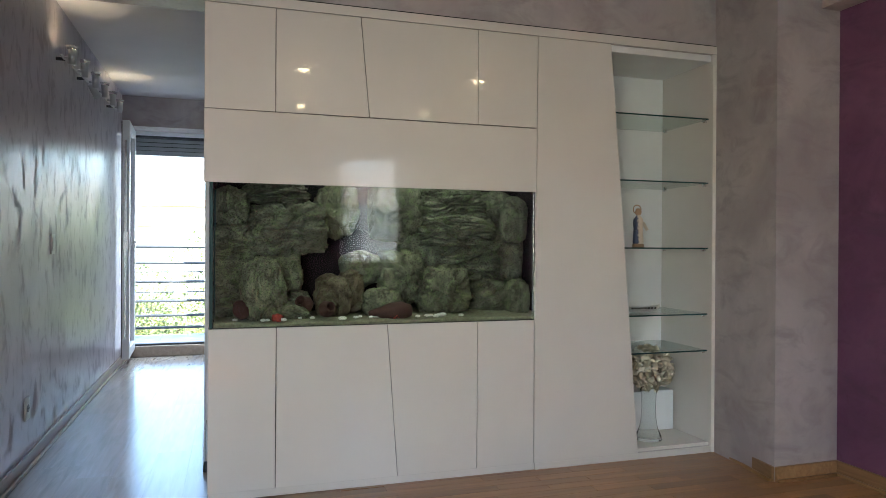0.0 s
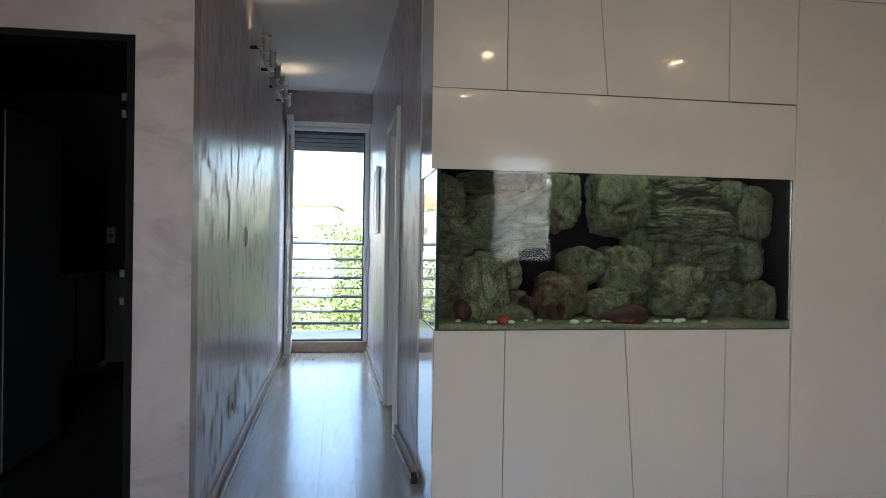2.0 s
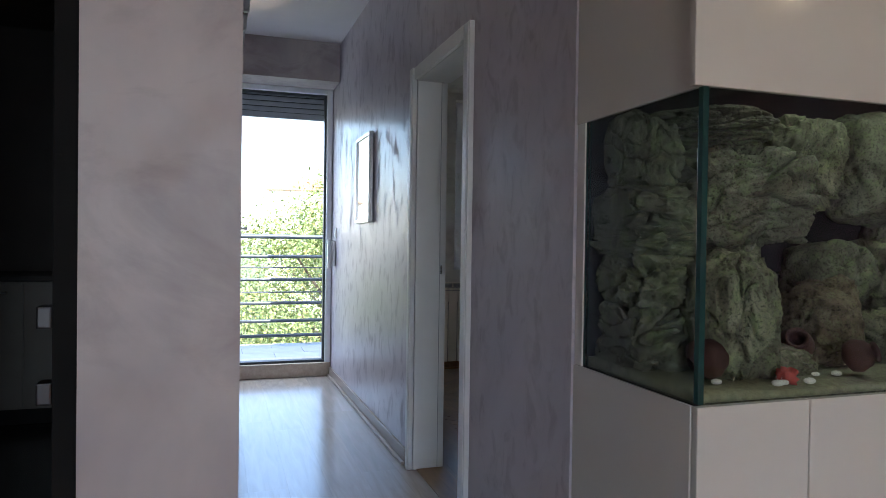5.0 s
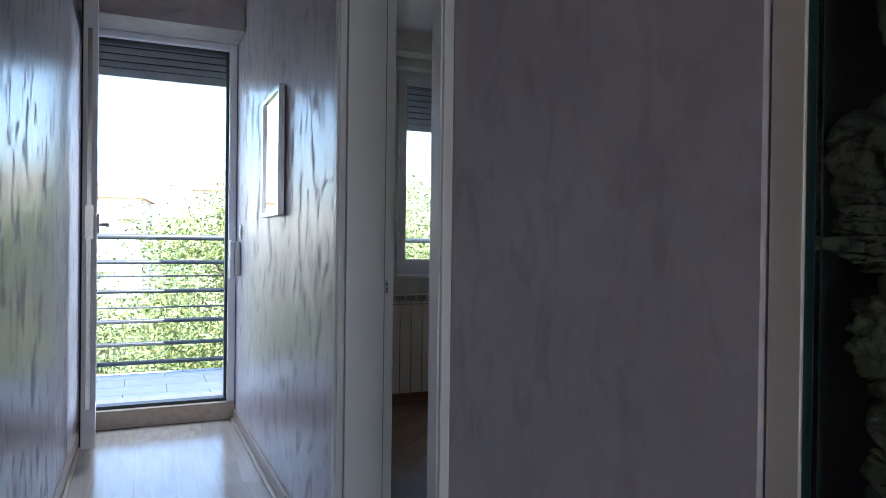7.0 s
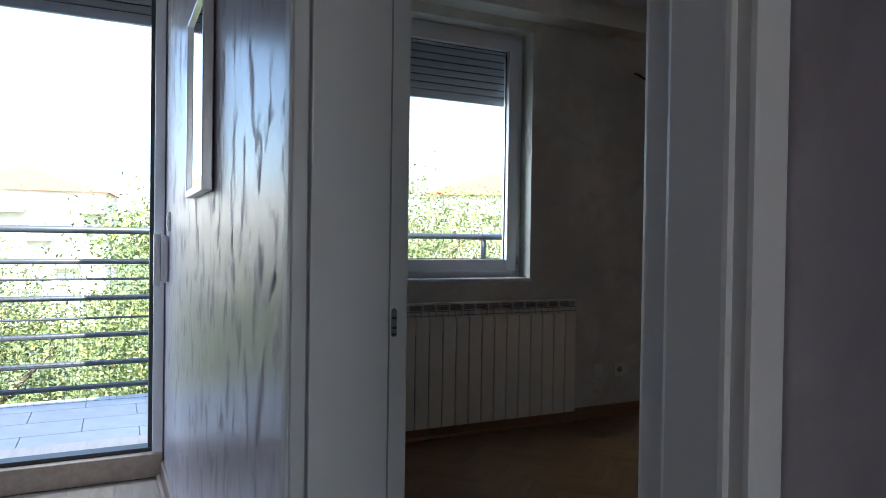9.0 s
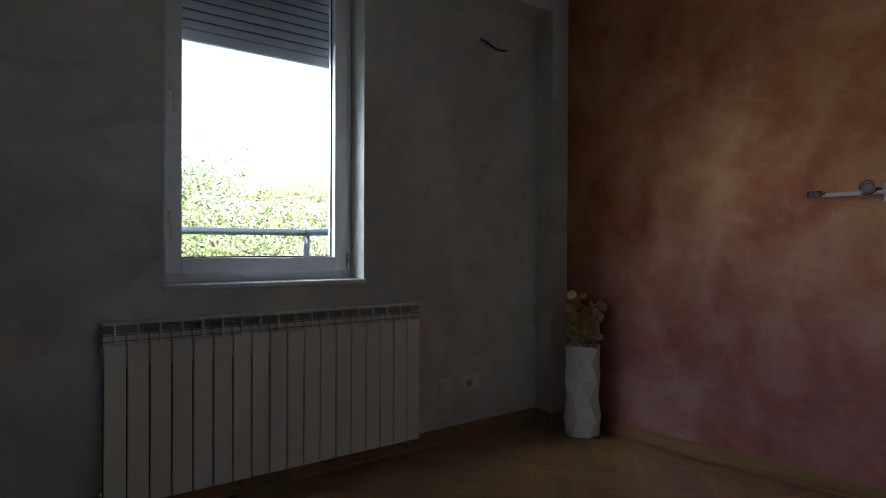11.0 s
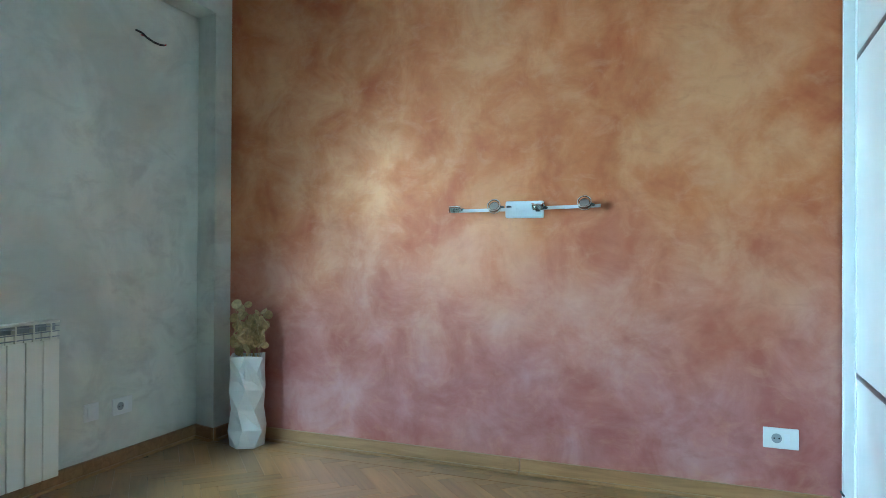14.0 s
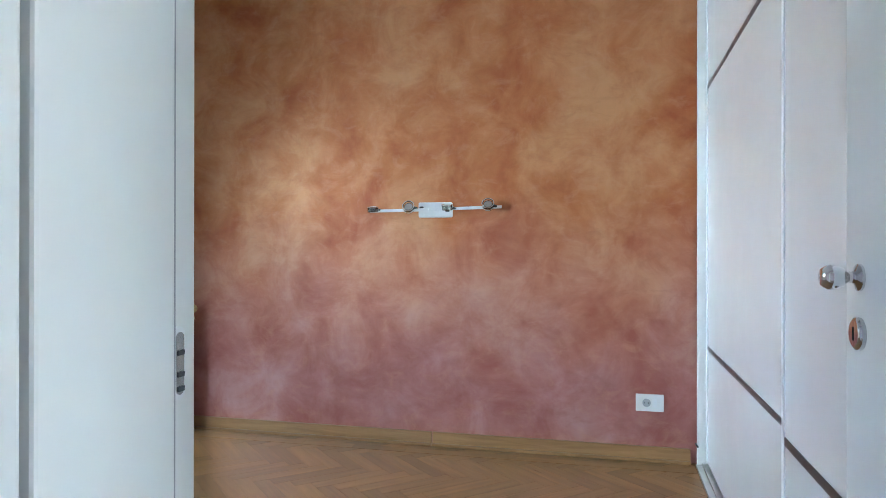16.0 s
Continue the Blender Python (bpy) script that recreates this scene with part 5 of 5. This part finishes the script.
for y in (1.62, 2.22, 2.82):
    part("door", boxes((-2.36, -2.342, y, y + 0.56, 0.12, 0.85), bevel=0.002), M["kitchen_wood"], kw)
tagged(part("worktop", boxes((-2.97, -2.32, 1.5, 3.99, 0.865, 0.9), (-2.32, -1.5, 3.38, 3.99, 0.865, 0.9), bevel=0.003), M["counter"]), "black kitchen worktop over wood and cream fronts", "worktop")
wall_plate("wall_socket", pose(-2.47, 4.0, 1.2, 0, 0, 0), 0.08, 0.15, "white double power socket above the worktop", "socket", 1)

# balcony
structure("balcony_slab", boxes((-2.2, 2.75, 4.83, 6.25, -0.25, -0.012)), M["grout"], "grey balcony slab under the tiles", "balcony")
bt = thing("balcony_floor", "pale grey rectangular tiles on the balcony", "floor", "", "structure")
tile_me = mesh_of("tile", boxes((0.0, 0.595, 0.0, 0.295, -0.012, 0.0), bevel=0.002), M["tile"])
for j in range(5):
    for i in range(8):
        ob = new("tile", tile_me)
        ob.parent = bt
        ob.matrix_basis = Matrix.Translation((-2.2 + i * 0.6 + (0.3 if j % 2 else 0), 4.84 + j * 0.283 * 1.06, 0))
rl = thing("balcony_railing", "grey steel balcony railing with horizontal bars", "railing")
for z, r in ((1.16, 0.024), (0.95, 0.018), (0.833, 0.008), (0.707, 0.018), (0.572, 0.008), (0.458, 0.018), (0.269, 0.018), (0.113, 0.018)):
    part("bar", rods(((-2.2, 6.15, z), (2.62, 6.15, z), r), ((2.62, 6.15, z), (2.62, 4.9, z), r), n=14), M["rail"], rl, "", True)
for x, y in ((-2.2, 6.15), (-1.2, 6.15), (0.75, 6.15), (2.62, 6.15), (2.62, 4.95)):
    part("post", rods(((x, y, -0.01), (x, y, 1.16), 0.022), n=14), M["rail"], rl, "", True)
bm = bmesh.new()
for k in range(110):
    x = -2.2 + k * 0.044
    bm_box(bm, x, x + 0.0016, 6.128, 6.1296, 0.02, 0.93)
for k in range(22):
    z = 0.02 + k * 0.043
    bm_box(bm, -2.2, 2.62, 6.126, 6.1276, z, z + 0.0016)
part("wire_mesh", bm, M["rail"], rl, "fine wire mesh tied to the bars")


# trees, buildings and ground outside
structure("ground", boxes((-900, 900, -900, 900, -9.6, -9.2)), M["grass"], "ground far below the apartment", "ground")


def tree(x, y, z_low, z_top, spread_, seed, leaves=26000):
    r_ = np.random.RandomState(seed)
    t = thing("tree", "leafy green tree growing below the balcony", "tree", "trees outside")
    zc = (z_low + z_top) / 2
    bm = bmesh.new()
    bm_cyl(bm, (x, y, -9.2), (x + 0.2, y, zc - 0.5), 0.28, 10, 0.13)
    for k in range(14):
        a = k * 2.4
        s = Vector((x + 0.15, y, z_low + (zc - z_low) * (k / 14)))
        e = s + Vector((math.cos(a) * spread_ * 0.7, math.sin(a) * spread_ * 0.7, (z_top - z_low) * 0.3))
        bm_cyl(bm, s, e, 0.09, 6, 0.02)
    part("trunk", bm, M["bark"], t)
    nc = 110
    u = r_.normal(size=(nc, 3))
    u /= np.linalg.norm(u, axis=1)[:, None]
    u *= r_.uniform(0.35, 1.0, (nc, 1)) ** 0.6
    cl = u * np.array([spread_, spread_, (z_top - z_low) / 2]) + np.array([x, y, zc])
    which = r_.randint(0, nc, leaves)
    pos = cl[which] + r_.normal(size=(leaves, 3)) * np.array([0.42, 0.42, 0.3]) * (0.5 + spread_ / 5)
    a = r_.normal(size=(leaves, 3))
    a /= np.linalg.norm(a, axis=1)[:, None]
    b = np.cross(a, r_.normal(size=(leaves, 3)))
    b /= np.linalg.norm(b, axis=1)[:, None]
    s = r_.uniform(0.02, 0.045, (leaves, 1))
    verts = np.stack([pos - a * s * 1.5, pos + b * s * 0.7, pos + a * s * 1.5, pos - b * s * 0.7], 1).reshape(-1, 3)
    me = bpy.data.meshes.new("crown")
    me.from_pydata(verts.tolist(), [], [(4 * i, 4 * i + 1, 4 * i + 2, 4 * i + 3) for i in range(leaves)])
    me.materials.append(M["leaf"])
    ob = new("crown", me)
    ob.parent = t
    return t


for k, (x, y, zl, zt, sp) in enumerate(((2.3, 15.5, -5.5, 3.2, 3.0), (5.5, 17, -5.5, 3.3, 3.4), (10.5, 19, -5.5, 3.0, 3.6), (-3.2, 18.0, -6.5, 0.6, 2.8), (-7.5, 20, -6.5, -0.2, 3.2), (3.2, 24, -6, 2.6, 3.6), (15.5, 22, -5.5, 3.4, 3.8), (-2.0, 13.5, -7.5, -1.6, 2.4), (2.8, 12.5, -7.5, -1.2, 2.4), (8.0, 13.5, -7, -0.4, 2.6), (20.5, 26, -6, 3.8, 4.2))):
    tree(x, y, zl, zt, sp, 100 + k, 60000 if k in (0, 1, 3) else 30000)


def building(x, y, w, d, top, storeys, cols, label, wall_m, turn=0.0, roof=True):
    b = thing("apartment_building", label, "building", "far buildings")
    m = pose(x, y, 0, 0, 0, turn)

    def put(bm):
        bmesh.ops.transform(bm, matrix=m, verts=bm.verts)
        return bm

    part("wall", put(boxes((-w / 2, w / 2, 0, d, -9.2, top))), wall_m, b)
    if roof:
        part("roof", put(prism([(-w / 2 - 0.5, top), (w / 2 + 0.5, top), (0, top + 2.6)], -0.5, d + 0.5, "y")), M["brick_red"], b, "red tiled roof")
    h = (top + 9.2) / storeys
    for j in range(storeys):
        for i in range(cols):
            cx, cz = -w / 2 + (i + 0.5) * w / cols, -9.2 + (j + 0.55) * h
            wn_ = part("window", put(boxes((cx - 0.7, cx + 0.7, -0.06, 0.02, cz - 0.75, cz + 0.75))), M["pvc"], b)
            part("pane", put(boxes((cx - 0.58, cx + 0.58, -0.09, -0.065, cz - 0.63, cz + 0.63))), M["shutter"], wn_)
            if (i + j) % 3 == 0:
                part("balcony", put(boxes((cx - 1.3, cx + 1.3, -1.2, -0.07, cz - 1.1, cz - 0.2))), wall_m, b)
    return b


building(-30, 72, 20, 12, 7.5, 6, 7, "pale unfinished apartment block with balconies beyond the trees", M["facade"], 12, False)
building(-9, 88, 16, 12, 6.0, 5, 6, "pale apartment block beyond the trees", M["facade"], -6)
building(16, 95, 22, 12, 8.0, 6, 8, "pale apartment block with red roof beyond the trees", M["facade"], -14)
building(40, 70, 16, 12, 6.5, 5, 5, "pale apartment block beyond the trees", M["facade"], -30)

# floor boards and parquet
fl = thing("floor_corridor", "pale worn wooden boards laid along the corridor", "floor", "", "structure")
rngf = random.Random(2)
board_me = mesh_of("board", boxes((0.0001, 0.1799, 0.0001, 1.1999, -0.012, 0.0), bevel=0.0004), M["laminate"])
for i in range(6):
    y = -0.6 - rngf.random() * 1.1
    while y < 4.46:
        s = min(1.0, (4.475 - y) / 1.2)
        ob = new("board", board_me)
        ob.parent = fl
        ob.matrix_basis = Matrix.Translation((-0.96 + i * 0.18, y, -0.0015)) @ Matrix.Diagonal((1, s, 1, 1))
        y += 1.2

structure("floor_underlay", boxes((0.176, 1.2, 0.63, 4.5, -0.0118, -0.002)), M["parquet"], "oak parquet filling along the bedroom door wall", "floor")
fb = thing("floor_bedroom", "herringbone oak parquet with a straight border row", "floor", "", "structure")
BW, BL = 0.075, 0.375
block_me = mesh_of("block", boxes((0.0006, BW - 0.0006, 0.0006, BL - 0.0006, -0.012, 0.0), bevel=0.0008), M["parquet"])
M45 = Matrix.Rotation(radians(43.5), 4, "Z")
spots_ = []
for a in range(-60, 90):
    for b in range(-14, 14):
        # one block along and one across at each step of the pattern
        ox, oy = a * BW + b * 2 * BL, a * BW
        spots_.append((ox - BW, oy, 0))
        spots_.append((ox, oy + BW, -90))
kept_, rest_ = [], []
for ox, oy, r in spots_:
    m = Matrix.Translation((0.2, 0.9, -0.0004)) @ M45 @ Matrix.Translation((ox, oy, 0)) @ Matrix.Rotation(radians(r), 4, "Z")
    c = m @ Vector((BW / 2, BL / 2, 0))
    if 0.36 < c.x < pink(c.y) + 0.08 and 0.95 < c.y < FACE + 0.08:
        (kept_ if c.x > 0.8 and c.y > 1.2 else rest_).append(m)
kept_.sort(key=lambda m: -m.translation.x)
for m in kept_[:300]:
    ob = new("block", block_me)
    ob.parent = fb
    ob.matrix_basis = m
bm = bmesh.new()
for m in kept_[300:] + rest_:
    start = len(bm.verts)
    bm_box(bm, 0.0006, BW - 0.0006, 0.0006, BL - 0.0006, -0.012, 0.0)
    bm.verts.ensure_lookup_table()
    bmesh.ops.transform(bm, matrix=m, verts=bm.verts[start:])
bm_box(bm, 0.2, 0.34, 1.0, FACE - 0.01, -0.012, -0.001)
tagged(part("far_blocks", bm, M["parquet"], fb), "", "", "", "stuff")
bo = mesh_of("border_block", boxes((0.0006, BW - 0.0006, 0.0006, 0.2994, -0.012, 0.0012), bevel=0.0008), M["parquet"])
for k in range(11):
    y = 1.22 + k * 0.3
    ob = new("border_block", bo)
    ob.parent = fb
    ob.matrix_basis = Matrix.Translation((pink(y) - 0.03 - BW - 0.06, y, 0)) @ Matrix.Rotation(radians(-1.7), 4, "Z")

fv = thing("floor_living", "warm oak strip parquet in the living room", "floor", "", "structure")
strip_me = mesh_of("strip", boxes((0.0006, 0.4994, 0.0006, 0.0694, -0.012, 0.0), bevel=0.0008), M["parquet_x"])
bm = bmesh.new()
for j in range(66):
    y = 0.06 - (j + 1) * 0.07
    x = -4.4 + (0.25 if j % 2 else 0.0) + 0.1 * rngf.random()
    while x < 3.2:
        near = j < 22 and 0.4 < x
        if y > -0.1 and x < 0.0:
            pass
        elif near:
            ob = new("strip", strip_me)
            ob.parent = fv
            ob.matrix_basis = Matrix.Translation((x, y, 0.0))
        else:
            bm_box(bm, x + 0.0006, min(x + 0.4994, 3.3), y + 0.0006, y + 0.0694, -0.012, -0.003)
        x += 0.5
tagged(part("far_strips", bm, M["parquet_x"], fv), "", "", "", "stuff")
# Near-black worktop colour paints the unlit kitchen's shade on the floor.
structure("floor_kitchen", boxes((-4.5, -1.0, -0.08, 4.0, -0.011, -0.004)), M["counter"], "kitchen floor with shade put into its colour", "floor")
